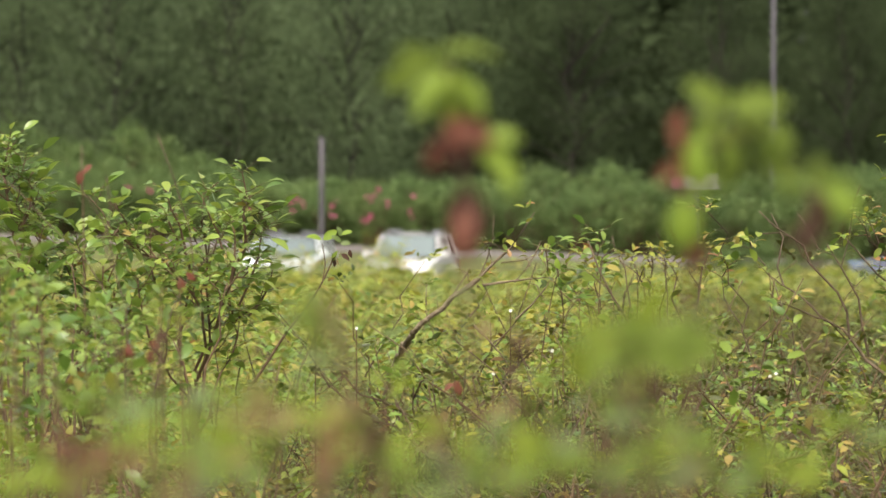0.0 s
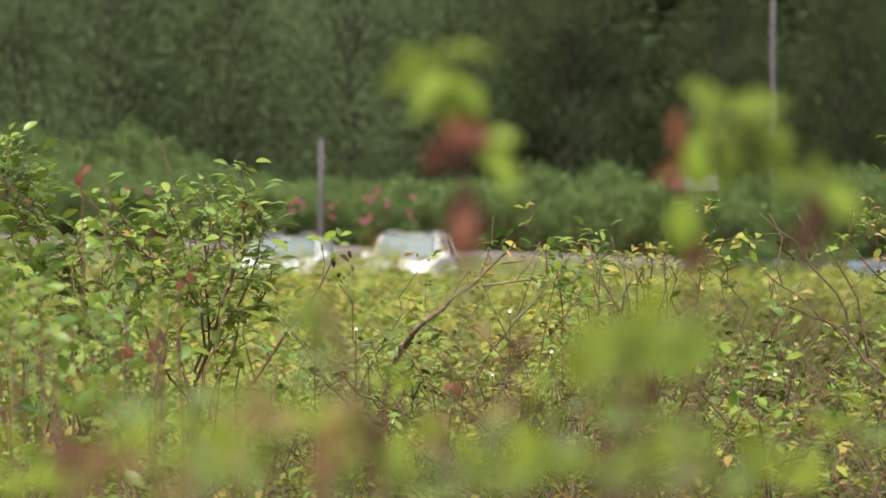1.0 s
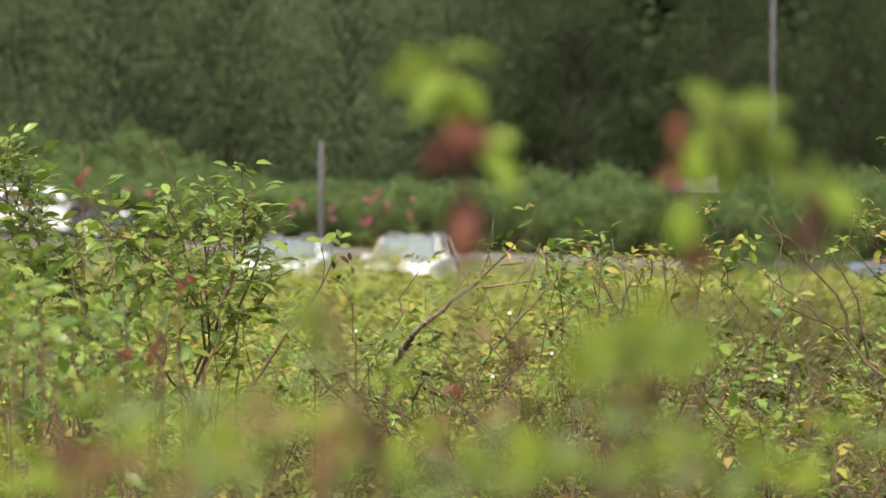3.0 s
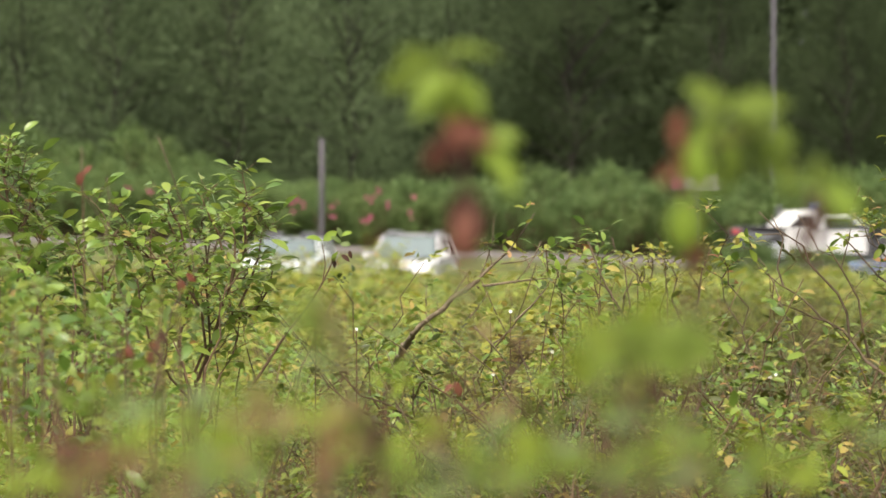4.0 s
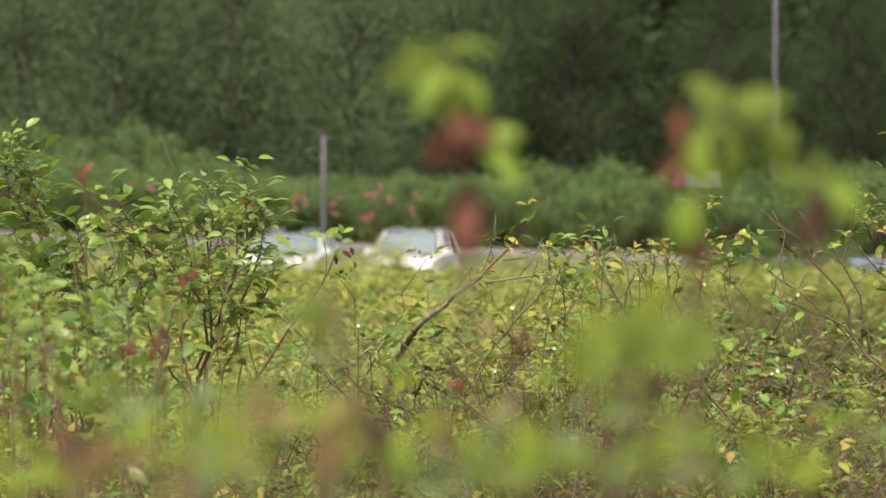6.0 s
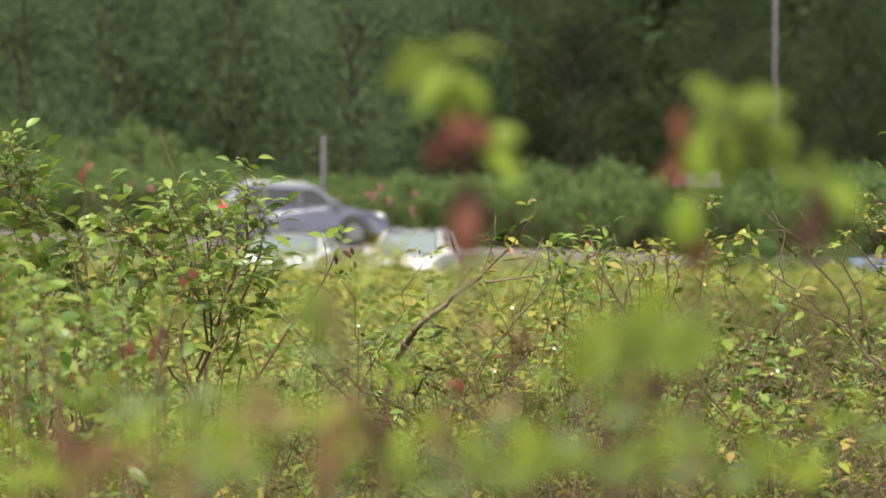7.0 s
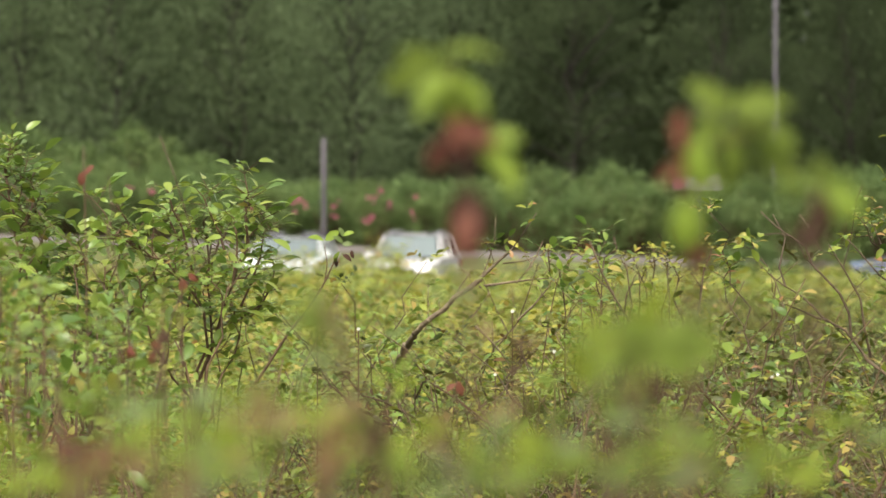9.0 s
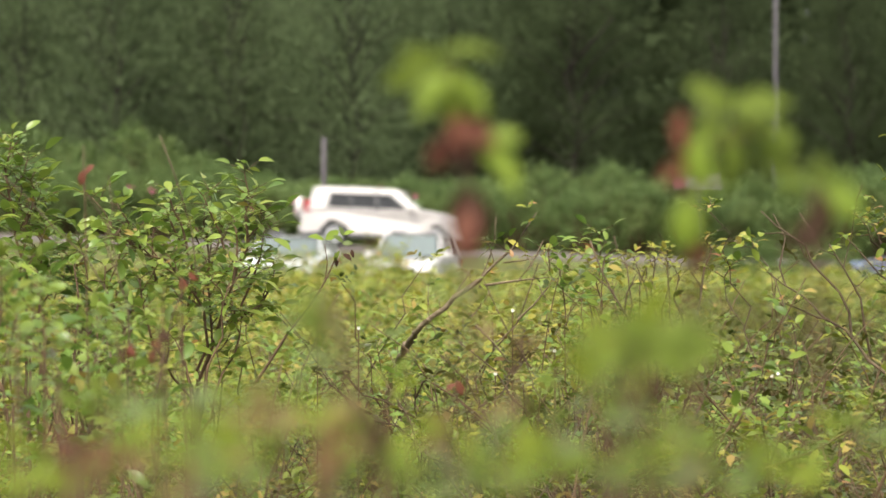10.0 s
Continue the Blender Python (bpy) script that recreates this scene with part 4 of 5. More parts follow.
for pts, r0, bareness in [([(0.057, 6.80, 1.590), (0.071, 6.80, 1.590), (0.092, 6.80, 1.595), (0.117, 6.80, 1.596), (0.138, 6.80, 1.602), (0.160, 6.80, 1.605), (0.175, 6.80, 1.605)], 0.0027, 0.9),
                          ([(0.117, 6.80, 1.596), (0.133, 6.80, 1.613), (0.142, 6.80, 1.622), (0.156, 6.80, 1.639), (0.163, 6.80, 1.652), (0.160, 6.80, 1.664)], 0.002, 1),
                          ([(0.156, 6.80, 1.639), (0.163, 6.80, 1.646), (0.170, 6.80, 1.654)], 0.001, 1),
                          ([(0.095, 6.80, 1.628), (0.119, 6.80, 1.629), (0.142, 6.80, 1.634), (0.153, 6.80, 1.641)], 0.0015, 1),
                          ([(0.142, 6.80, 1.622), (0.133, 6.80, 1.636), (0.130, 6.80, 1.647)], 0.0012, 1),
                          ([(0.062, 6.80, 1.608), (0.075, 6.80, 1.639), (0.084, 6.80, 1.663), (0.085, 6.80, 1.682), (0.084, 6.80, 1.703)], 0.0014, 1),
                          ([(0.019, 6.80, 1.575), (0.026, 6.80, 1.592), (0.035, 6.80, 1.612), (0.046, 6.80, 1.621)], 0.0018, 1),
                          ([(0.035, 6.80, 1.612), (0.027, 6.80, 1.621), (0.022, 6.80, 1.630)], 0.001, 1),
                          ([(0.036, 6.80, 1.615), (0.044, 6.80, 1.606), (0.046, 6.80, 1.595)], 0.001, 1),
                          ([(0.044, 6.80, 1.540), (0.056, 6.80, 1.554), (0.066, 6.80, 1.568), (0.075, 6.80, 1.584)], 0.0016, 0.8),
                          ([(0.119, 6.80, 1.536), (0.131, 6.80, 1.548), (0.147, 6.80, 1.563), (0.165, 6.80, 1.572), (0.177, 6.80, 1.588), (0.183, 6.80, 1.602), (0.187, 6.80, 1.615)], 0.0022, 0.75),
                          ([(0.165, 6.80, 1.572), (0.156, 6.80, 1.588), (0.142, 6.80, 1.595)], 0.001, 0.7),
                          ([(0.051, 6.80, 1.527), (0.067, 6.80, 1.513), (0.083, 6.80, 1.499), (0.098, 6.80, 1.478), (0.110, 6.80, 1.458)], 0.0024, 1),
                          ([(0.083, 6.80, 1.499), (0.106, 6.80, 1.515), (0.119, 6.80, 1.527)], 0.0015, 1),
                          ([(-0.008, 6.80, 1.551), (-0.006, 6.80, 1.560), (-0.007, 6.80, 1.568)], 0.001, 1),
                          ([(-0.025, 6.80, 1.559), (-0.031, 6.80, 1.577), (-0.025, 6.80, 1.590)], 0.0012, 0.4),
                          ([(0.110, 6.80, 1.645), (0.097, 6.80, 1.652), (0.077, 6.80, 1.659)], 0.001, 0.2),
                          ([(0.080, 6.80, 1.622), (0.078, 6.80, 1.641), (0.071, 6.80, 1.657)], 0.001, 0.3)]:
    bare.shoot(pts, r0, 0.0007, (0.4, 1.0), 0.025, 0, (0.03, 0.05), 1.0, 1, bareness)
# splintered bark flaps and withered leaves where the branch forks, and its small leaf tuft
for p, w, size in [((0.051, 6.79, 1.601), (1, -0.2, 0.4), 0.016), ((0.056, 6.79, 1.595), (0.8, -0.3, -0.6), 0.018), ((0.054, 6.79, 1.577), (-0.5, -0.4, 0.7), 0.014), ((0.110, 6.79, 1.643), (-1, -0.3, 0.4), 0.016), ((0.106, 6.79, 1.650), (0.4, -0.5, -1), 0.016), ((0.189, 6.79, 1.604), (0.3, -0.3, -1), 0.026)]:
    bare.pos.append(np.array(p)), bare.way.append(np.array(w, float)), bare.size.append(size)
for p, w, size in [((0.134, 6.79, 1.717), (-1, -0.2, 0.35), 0.019), ((0.134, 6.79, 1.717), (0.7, -0.2, 0.8), 0.017), ((0.135, 6.79, 1.723), (1, -0.3, 0.2), 0.016), ((0.137, 6.79, 1.694), (-1, -0.2, -0.3), 0.016), ((0.135, 6.79, 1.693), (0.8, -0.2, 0.6), 0.014)]:
    bare.pos.append(np.array(p)), bare.way.append(np.array(w, float)), bare.size.append(size)
bare.done("half_bare_branch", "half-bare twisted grey-brown rose branch with a leaf tuft", stem_mat=STEM_TAN, leaf_mat=LEAF_FIELD, at=(-0.13, 6.9, 0), split=True)

fresh = Plant(304, 0.02)
for pts in [[(0.259, 7.00, 0.934), (0.273, 7.00, 1.403), (0.257, 7.00, 1.572), (0.265, 7.00, 1.626)], [(0.186, 6.90, 0.945), (0.200, 6.90, 1.408), (0.192, 6.90, 1.556), (0.189, 6.90, 1.615)],
            [(0.244, 7.10, 0.922), (0.225, 7.10, 1.398), (0.239, 7.10, 1.522), (0.232, 7.10, 1.569)], [(0.165, 7.00, 0.934), (0.156, 7.00, 1.403), (0.203, 7.00, 1.497), (0.212, 7.00, 1.553)]]:
    fresh.shoot(pts, 0.003, 0.001, (0.8, 1.0), 0.016, 0.2, (0.03, 0.07), 1.1, 1, 0.1)
fresh.done("rose_shoot", "young bright green rose shoots with pale tips", at=(0.24, 7.0, 0), split=True)

woody = Plant(305, 0.021, 0.035, True, 0.0075)
for pts, r0, fr, b in [
        ([(0.823, 6.70, 0.969), (0.769, 6.70, 1.328), (0.704, 6.70, 1.458), (0.652, 6.70, 1.507), (0.603, 6.75, 1.549), (0.562, 6.80, 1.590), (0.511, 6.80, 1.622)], 0.0085, 0.8, 0.75),
        ([(0.648, 6.70, 1.511), (0.623, 6.70, 1.579), (0.589, 6.70, 1.651), (0.549, 6.70, 1.683), (0.504, 6.70, 1.712)], 0.0035, 0.5, 0.85),
        ([(0.679, 6.70, 1.481), (0.656, 6.65, 1.563), (0.621, 6.65, 1.625), (0.607, 6.65, 1.661)], 0.0035, 0.3, 0.7),
        ([(0.733, 6.70, 1.418), (0.724, 6.70, 1.543), (0.702, 6.70, 1.615), (0.675, 6.70, 1.665), (0.630, 6.70, 1.680)], 0.004, 0.6, 0.1),
        ([(0.775, 6.75, 1.361), (0.757, 6.75, 1.542), (0.725, 6.75, 1.632), (0.689, 6.75, 1.687)], 0.004, 0.55, 0.1),
        ([(0.769, 6.70, 1.328), (0.755, 6.70, 1.597), (0.726, 6.70, 1.642), (0.711, 6.70, 1.692)], 0.004, 0.9, 0.0),
        ([(0.483, 6.60, 0.980), (0.488, 6.60, 1.334), (0.492, 6.60, 1.476), (0.457, 6.60, 1.564), (0.448, 6.60, 1.626)], 0.004, 0.6, 0.5),
        ([(0.554, 6.50, 0.992), (0.559, 6.50, 1.323), (0.563, 6.50, 1.428), (0.537, 6.50, 1.515), (0.524, 6.50, 1.567)], 0.004, 0.55, 0.5)]:
    woody.shoot(pts, r0 * 0.7, 0.0009, (fr, 1.0), 0.03, 0.2, (0.05, 0.12), 1.0, 2, b)
woody.done("woody_rose_shrub", "woody grey-brown rose shrub with sparse yellow-green leaves", leaf_mat=LEAF_FIELD, stem_mat=STEM_GREY, at=(0.74, 6.75, 0), split=True)

withered = Plant(306, 0.022, 0.035, True, 0.0055)
for pts in [[(0.393, 8.00, 1.353), (0.403, 8.00, 1.514), (0.393, 8.00, 1.589), (0.398, 8.00, 1.632)], [(0.483, 7.90, 1.358), (0.478, 7.90, 1.517), (0.488, 7.90, 1.591), (0.502, 7.90, 1.633)], [(0.339, 8.00, 1.353), (0.350, 8.00, 1.475), (0.358, 8.00, 1.561), (0.347, 8.00, 1.604)], [(0.425, 8.00, 1.353), (0.419, 8.00, 1.475), (0.416, 8.00, 1.551), (0.425, 8.00, 1.599)], [(0.371, 8.00, 1.353), (0.376, 8.00, 1.475), (0.382, 8.00, 1.540), (0.371, 8.00, 1.588)], [(0.446, 8.00, 1.353), (0.446, 8.00, 1.475), (0.455, 8.00, 1.540), (0.446, 8.00, 1.577)], [(0.296, 8.00, 1.353), (0.285, 8.00, 1.475), (0.275, 8.00, 1.572), (0.272, 8.00, 1.620)], [(0.305, 5.60, 1.097), (0.290, 5.60, 1.517), (0.245, 5.60, 1.577), (0.211, 5.60, 1.637), (0.194, 5.60, 1.679)], [(0.402, 8.20, 0.794), (0.402, 8.20, 1.409), (0.391, 8.20, 1.563), (0.369, 8.20, 1.613)],
            [(0.446, 8.20, 0.794), (0.457, 8.20, 1.409), (0.435, 8.20, 1.563), (0.430, 8.20, 1.613)], [(0.502, 8.40, 0.770), (0.502, 8.40, 1.401), (0.514, 8.40, 1.559), (0.519, 8.40, 1.598)]]:
    withered.shoot(pts, 0.0026, 0.0012, (0.84, 1.0), 0.022, 0.3, (0.03, 0.06), 0.8, 1, 0.45)
withered.done("withering_rose_shrub", "sparse rose shrub with yellowing leaf tufts", leaf_mat=LEAF_FIELD, stem_mat=STEM_GREY, at=(0.4, 7.4, 0), split=True)

# dead grey canes between camera and tall shrub
canes = Plant(307, 0.02)
for pts, r0 in [([(-0.335, 4.60, 1.028), (-0.340, 4.60, 1.522), (-0.344, 4.60, 1.583), (-0.356, 4.60, 1.664), (-0.377, 4.60, 1.725), (-0.366, 4.60, 1.762)], 0.0019), ([(-0.356, 4.60, 1.664), (-0.391, 4.60, 1.716), (-0.393, 4.60, 1.796)], 0.0009),
                ([(-0.331, 4.80, 0.997), (-0.328, 4.80, 1.512), (-0.311, 4.80, 1.602), (-0.283, 4.80, 1.653), (-0.244, 4.80, 1.708)], 0.0019), ([(-0.392, 4.40, 1.060), (-0.383, 4.40, 1.485), (-0.398, 4.40, 1.532), (-0.409, 4.40, 1.579)], 0.0014),
                ([(-0.294, 5.00, 1.649), (-0.311, 5.00, 1.730), (-0.337, 5.00, 1.812)], 0.0009), ([(-0.390, 4.90, 1.625), (-0.456, 4.90, 1.717), (-0.528, 4.90, 1.776)], 0.0009)]:
    canes.shoot(pts, r0, 0.0007, (0.7, 1.0), 0.05, 0.0, (0.03, 0.06), 1.0, 1, 0.95)
canes.done("dead_rose_canes", "dead pinkish grey rose canes, nearly leafless", stem_mat=STEM_GREY, at=(-0.33, 4.7, 0), split=True)


# bare brown canes at the foot of the tall shrubs
brown = Plant(310, 0.02, 0.04, True, 0.003)
for pts, r0 in [([(-0.544, 5.60, 1.059), (-0.547, 5.60, 1.382), (-0.555, 5.60, 1.472), (-0.544, 5.60, 1.547), (-0.555, 5.60, 1.592)], 0.0042),
                ([(-0.506, 5.60, 1.059), (-0.510, 5.60, 1.352), (-0.517, 5.60, 1.442), (-0.536, 5.60, 1.517), (-0.532, 5.60, 1.577)], 0.0036),
                ([(-0.594, 5.80, 1.035), (-0.598, 5.80, 1.346), (-0.590, 5.80, 1.462), (-0.602, 5.80, 1.532)], 0.004),
                ([(-0.527, 6.20, 0.985), (-0.535, 6.20, 1.318), (-0.544, 6.20, 1.442), (-0.537, 6.20, 1.526), (-0.544, 6.20, 1.634)], 0.004),
                ([(-0.510, 6.30, 0.973), (-0.517, 6.30, 1.353), (-0.520, 6.30, 1.454), (-0.519, 6.30, 1.556)], 0.0032),
                ([(-0.568, 6.10, 0.998), (-0.572, 6.10, 1.382), (-0.551, 6.10, 1.456), (-0.527, 6.10, 1.513), (-0.486, 6.10, 1.578)], 0.0028),
                ([(-0.388, 6.60, 0.936), (-0.389, 6.60, 1.334), (-0.388, 6.60, 1.423), (-0.402, 6.60, 1.476), (-0.421, 6.60, 1.511)], 0.0045),
                ([(-0.384, 6.60, 0.936), (-0.386, 6.60, 1.334), (-0.384, 6.60, 1.423), (-0.365, 6.60, 1.467), (-0.347, 6.60, 1.520), (-0.336, 6.60, 1.600)], 0.0042)]:
    brown.shoot(pts, r0, 0.0012, (0.75, 1.0), 0.04, 0.2, (0.03, 0.07), 1.0, 1, 0.6)
brown.done("rose_canes", "bare dark brown rose canes with few leaves", stem_mat=STEM, at=(-0.55, 5.9, 0), split=True)


def spray(label, stems, leaves, seed, mat_of):
    """A leafy spray close to the camera: each leaf is a part. Leaves: base, run across, rise, length, kind."""
    r = np.random.default_rng(seed)
    top = tagged(new("rose_spray"), label, "shrub")
    off = Vector(stems[0][0][0])
    off.z = 0
    top.location = off
    for pts, r0, r1 in stems:
        p = np.array(pts)
        run = np.linspace(0, 1, len(p))
        s = np.linspace(0, 1, 14)
        line = np.stack([np.interp(s, run, p[:, k]) for k in range(3)], 1)
        for _ in range(2):
            line[1:-1] = (line[:-2] + 2 * line[1:-1] + line[2:]) / 4
        part("stem", tube_mesh("stem", [(line - np.array(off), np.linspace(r0, r1, 14))], 8), STEM, top)
    for base, dx, dz, size, kind in leaves:
        w = np.array([[dx, r.uniform(-0.35, 0.1), dz]])
        me = leaf_mesh("leaf", np.array([base]) - np.array(off), w, np.array([size]), FINE, r, face=np.array([r.uniform(-0.5, 0.5), -1.0, r.uniform(0.2, 1.4)]), wide=1.1)
        part("leaf", me, mat_of[kind], top, {"r": "withered red leaf", "b": "withered brown leaf", "o": "tan fading leaf", "m": "pale grey-green leaf"}.get(kind, ""))
    return top


MATS = {"l": LEAF_OLIVE_SHADED, "g": LEAF_BRIGHT, "y": LEAF_LIME, "r": LEAF_DRY, "b": LEAF_BROWN, "m": LEAF_MINT, "o": LEAF_TAN}
spray("leafy rose spray with reddish withered leaves close to the camera",
      [([(0.013, 1.50, 1.293), (0.011, 1.49, 1.676), (0.010, 1.49, 1.728), (0.008, 1.49, 1.750), (0.005, 1.49, 1.774), (0.003, 1.49, 1.794)], 0.0015, 0.0006), ([(0.008, 1.49, 1.756), (0.013, 1.49, 1.762), (0.018, 1.49, 1.764)], 0.0007, 0.0005)],
      [((-0.003, 1.49, 1.795), -0.9, -0.45, 0.0209, "g"), ((-0.003, 1.49, 1.797), 1.0, 0.1, 0.0244, "g"), ((0.001, 1.47, 1.792), -1.0, 0.35, 0.0175, "g"), ((0.003, 1.49, 1.791), 0.65, -0.7, 0.0209, "y"), ((0.002, 1.48, 1.791), -0.6, -0.75, 0.0209, "y"),
       ((0.003, 1.49, 1.793), 0.25, -0.95, 0.0200, "y"), ((0.004, 1.48, 1.788), -0.25, -0.9, 0.0175, "g"), ((0.006, 1.49, 1.784), 0.5, -0.5, 0.0140, "g"), ((0.012, 1.49, 1.765), 0.75, -0.5, 0.0193, "y"), ((0.017, 1.48, 1.763), 0.5, -0.8, 0.0193, "y"), ((0.015, 1.49, 1.768), 0.9, 0.0, 0.0131, "y"),
       ((0.003, 1.48, 1.777), 0.3, -0.9, 0.0157, "r"), ((0.008, 1.49, 1.775), 0.6, -0.75, 0.0149, "r"), ((0.006, 1.49, 1.769), -0.75, -0.65, 0.0166, "r"), ((0.003, 1.49, 1.766), -0.5, -0.85, 0.0140, "r"), ((0.009, 1.49, 1.771), -0.2, -1.0, 0.0184, "b"),
       ((0.010, 1.48, 1.751), -0.35, -0.95, 0.0200, "b"), ((0.008, 1.49, 1.750), 0.3, -0.95, 0.0209, "b"), ((0.009, 1.49, 1.748), 0.0, -1.0, 0.0227, "b"), ((0.009, 1.47, 1.744), -0.15, -1.0, 0.0193, "r")], 401, MATS)
spray("green rose spray with a few red leaves close to the camera",
      [([(0.092, 1.55, 1.277), (0.090, 1.54, 1.674), (0.090, 1.53, 1.719), (0.088, 1.53, 1.740), (0.092, 1.53, 1.764), (0.104, 1.53, 1.779)], 0.0014, 0.0006), ([(0.092, 1.53, 1.764), (0.106, 1.53, 1.768), (0.116, 1.53, 1.772)], 0.0007, 0.0005)],
      [((0.104, 1.53, 1.778), -0.85, 0.6, 0.0193, "g"), ((0.103, 1.52, 1.778), 0.9, 0.2, 0.0209, "g"), ((0.106, 1.53, 1.777), 0.6, -0.6, 0.0193, "g"), ((0.114, 1.53, 1.774), 0.8, -0.35, 0.0175, "g"), ((0.116, 1.54, 1.774), 0.6, 0.5, 0.0140, "g"), ((0.114, 1.53, 1.769), 0.6, -0.8, 0.0193, "g"),
       ((0.102, 1.53, 1.777), -0.6, -0.6, 0.0175, "g"), ((0.104, 1.53, 1.770), 0.1, -1.0, 0.0193, "g"), ((0.094, 1.52, 1.769), -0.3, -0.9, 0.0175, "y"), ((0.092, 1.53, 1.765), 0.15, -1.0, 0.0193, "y"), ((0.108, 1.54, 1.764), 0.5, -0.8, 0.0193, "g"), ((0.096, 1.54, 1.773), 0.5, 0.7, 0.0157, "g"),
       ((0.087, 1.53, 1.778), -0.25, -0.9, 0.0122, "r"), ((0.086, 1.53, 1.772), 0.0, -1.0, 0.0113, "r"), ((0.088, 1.53, 1.759), -0.8, -0.5, 0.0122, "r"), ((0.085, 1.54, 1.756), 0.1, -1.0, 0.0105, "b"),
       ((0.088, 1.52, 1.747), -0.1, -1.0, 0.0209, "y"), ((0.088, 1.53, 1.746), 0.2, -0.95, 0.0193, "g"), ((0.092, 1.53, 1.733), 0.2, -1.0, 0.0122, "r"), ((0.093, 1.53, 1.731), -0.2, -1.0, 0.0131, "r"),
       ((0.108, 1.56, 1.774), -0.42, -0.79, 0.0140, "g"), ((0.116, 1.56, 1.777), -0.55, -0.83, 0.0140, "l"), ((0.115, 1.56, 1.766), 0.67, -0.02, 0.0158, "g"), ((0.100, 1.56, 1.774), -0.44, -0.31, 0.0134, "l"), ((0.108, 1.56, 1.758), -0.52, -0.78, 0.0131, "g"), ((0.118, 1.56, 1.758), 0.68, 0.01, 0.0160, "l"), ((0.103, 1.56, 1.765), 0.48, -0.69, 0.0135, "g"), ((0.093, 1.56, 1.781), 0.20, -0.09, 0.0163, "l")], 402, MATS)
spray("low rose spray with one brown leaf close to the camera",
      [([(0.127, 1.44, 1.311), (0.125, 1.42, 1.661), (0.124, 1.40, 1.707), (0.123, 1.40, 1.729), (0.123, 1.40, 1.748), (0.125, 1.40, 1.754)], 0.0013, 0.0006)],
      [((0.123, 1.40, 1.749), -0.9, 0.35, 0.0140, "g"), ((0.123, 1.40, 1.751), 0.9, 0.2, 0.0140, "g"), ((0.126, 1.40, 1.752), 0.75, -0.6, 0.0175, "y"), ((0.121, 1.40, 1.752), -0.6, -0.4, 0.0122, "g"), ((0.128, 1.41, 1.748), 0.5, -0.8, 0.0140, "g"), ((0.124, 1.39, 1.750), 0.0, 0.9, 0.0105, "g"),
       ((0.125, 1.40, 1.749), 0.0, -1.0, 0.0157, "b"), ((0.123, 1.40, 1.740), -0.35, -0.9, 0.0131, "b")], 403, MATS)
spray("broad green rose spray below eye height close to the camera",
      [([(0.054, 1.31, 1.351), (0.054, 1.31, 1.650), (0.055, 1.31, 1.682), (0.060, 1.31, 1.699), (0.064, 1.31, 1.704)], 0.0017, 0.0007)],
      [((0.064, 1.31, 1.703), 0.9, 0.25, 0.0170, "g"), ((0.064, 1.31, 1.703), -0.8, 0.3, 0.0157, "g"), ((0.062, 1.30, 1.699), 0.75, -0.35, 0.0183, "g"), ((0.061, 1.31, 1.699), -0.9, -0.3, 0.0170, "g"), ((0.070, 1.31, 1.703), 0.9, -0.2, 0.0170, "g"), ((0.059, 1.31, 1.696), 0.2, 0.95, 0.0145, "g"), ((0.048, 1.31, 1.696), -0.5, 0.6, 0.0131, "g"),
       ((0.057, 1.31, 1.690), -0.1, -1.0, 0.0112, "b"), ((0.057, 1.31, 1.687), -0.8, -0.6, 0.0131, "g")], 404, MATS)
spray("brown rose cane with pale green leaf close to the camera",
      [([(-0.011, 1.27, 1.364), (-0.016, 1.24, 1.655), (-0.021, 1.22, 1.678), (-0.027, 1.22, 1.699), (-0.032, 1.22, 1.712), (-0.034, 1.22, 1.717)], 0.0024, 0.0018)],
      [((-0.034, 1.22, 1.706), -0.2, 1.0, 0.0149, "g"), ((-0.037, 1.22, 1.707), -0.3, 0.95, 0.0122, "g"), ((-0.024, 1.22, 1.686), 0.5, -0.9, 0.0157, "b")], 405, MATS)

spray("thin rose twig with four narrow leaves and fading brown pods",
      [([(-0.309, 6.70, 1.427), (-0.282, 6.70, 1.463), (-0.251, 6.70, 1.516), (-0.215, 6.70, 1.557), (-0.190, 6.70, 1.597), (-0.174, 6.70, 1.633)], 0.0026, 0.0012), ([(-0.190, 6.70, 1.599), (-0.185, 6.70, 1.629), (-0.190, 6.70, 1.660)], 0.0011, 0.0007)],
      [((-0.190, 6.70, 1.666), -1, 0.35, 0.027, "y"), ((-0.189, 6.70, 1.666), 0.85, 0.6, 0.028, "y"), ((-0.160, 6.70, 1.674), 0.8, 0.35, 0.019, "y"), ((-0.160, 6.70, 1.671), -0.3, 1, 0.018, "m"), ((-0.160, 6.70, 1.662), -0.6, 0.5, 0.02, "m"), ((-0.162, 6.70, 1.660), 1, 0.1, 0.018, "m"), ((-0.174, 6.70, 1.638), 0.3, -0.9, 0.016, "b"), ((-0.161, 6.70, 1.644), 0.8, -0.5, 0.018, "b"), ((-0.167, 6.70, 1.640), -0.6, -0.4, 0.014, "b"), ((-0.147, 6.70, 1.651), 0.2, -1, 0.014, "b"), ((-0.174, 6.70, 1.631), 0.3, 0.9, 0.02, "g")], 406, MATS)
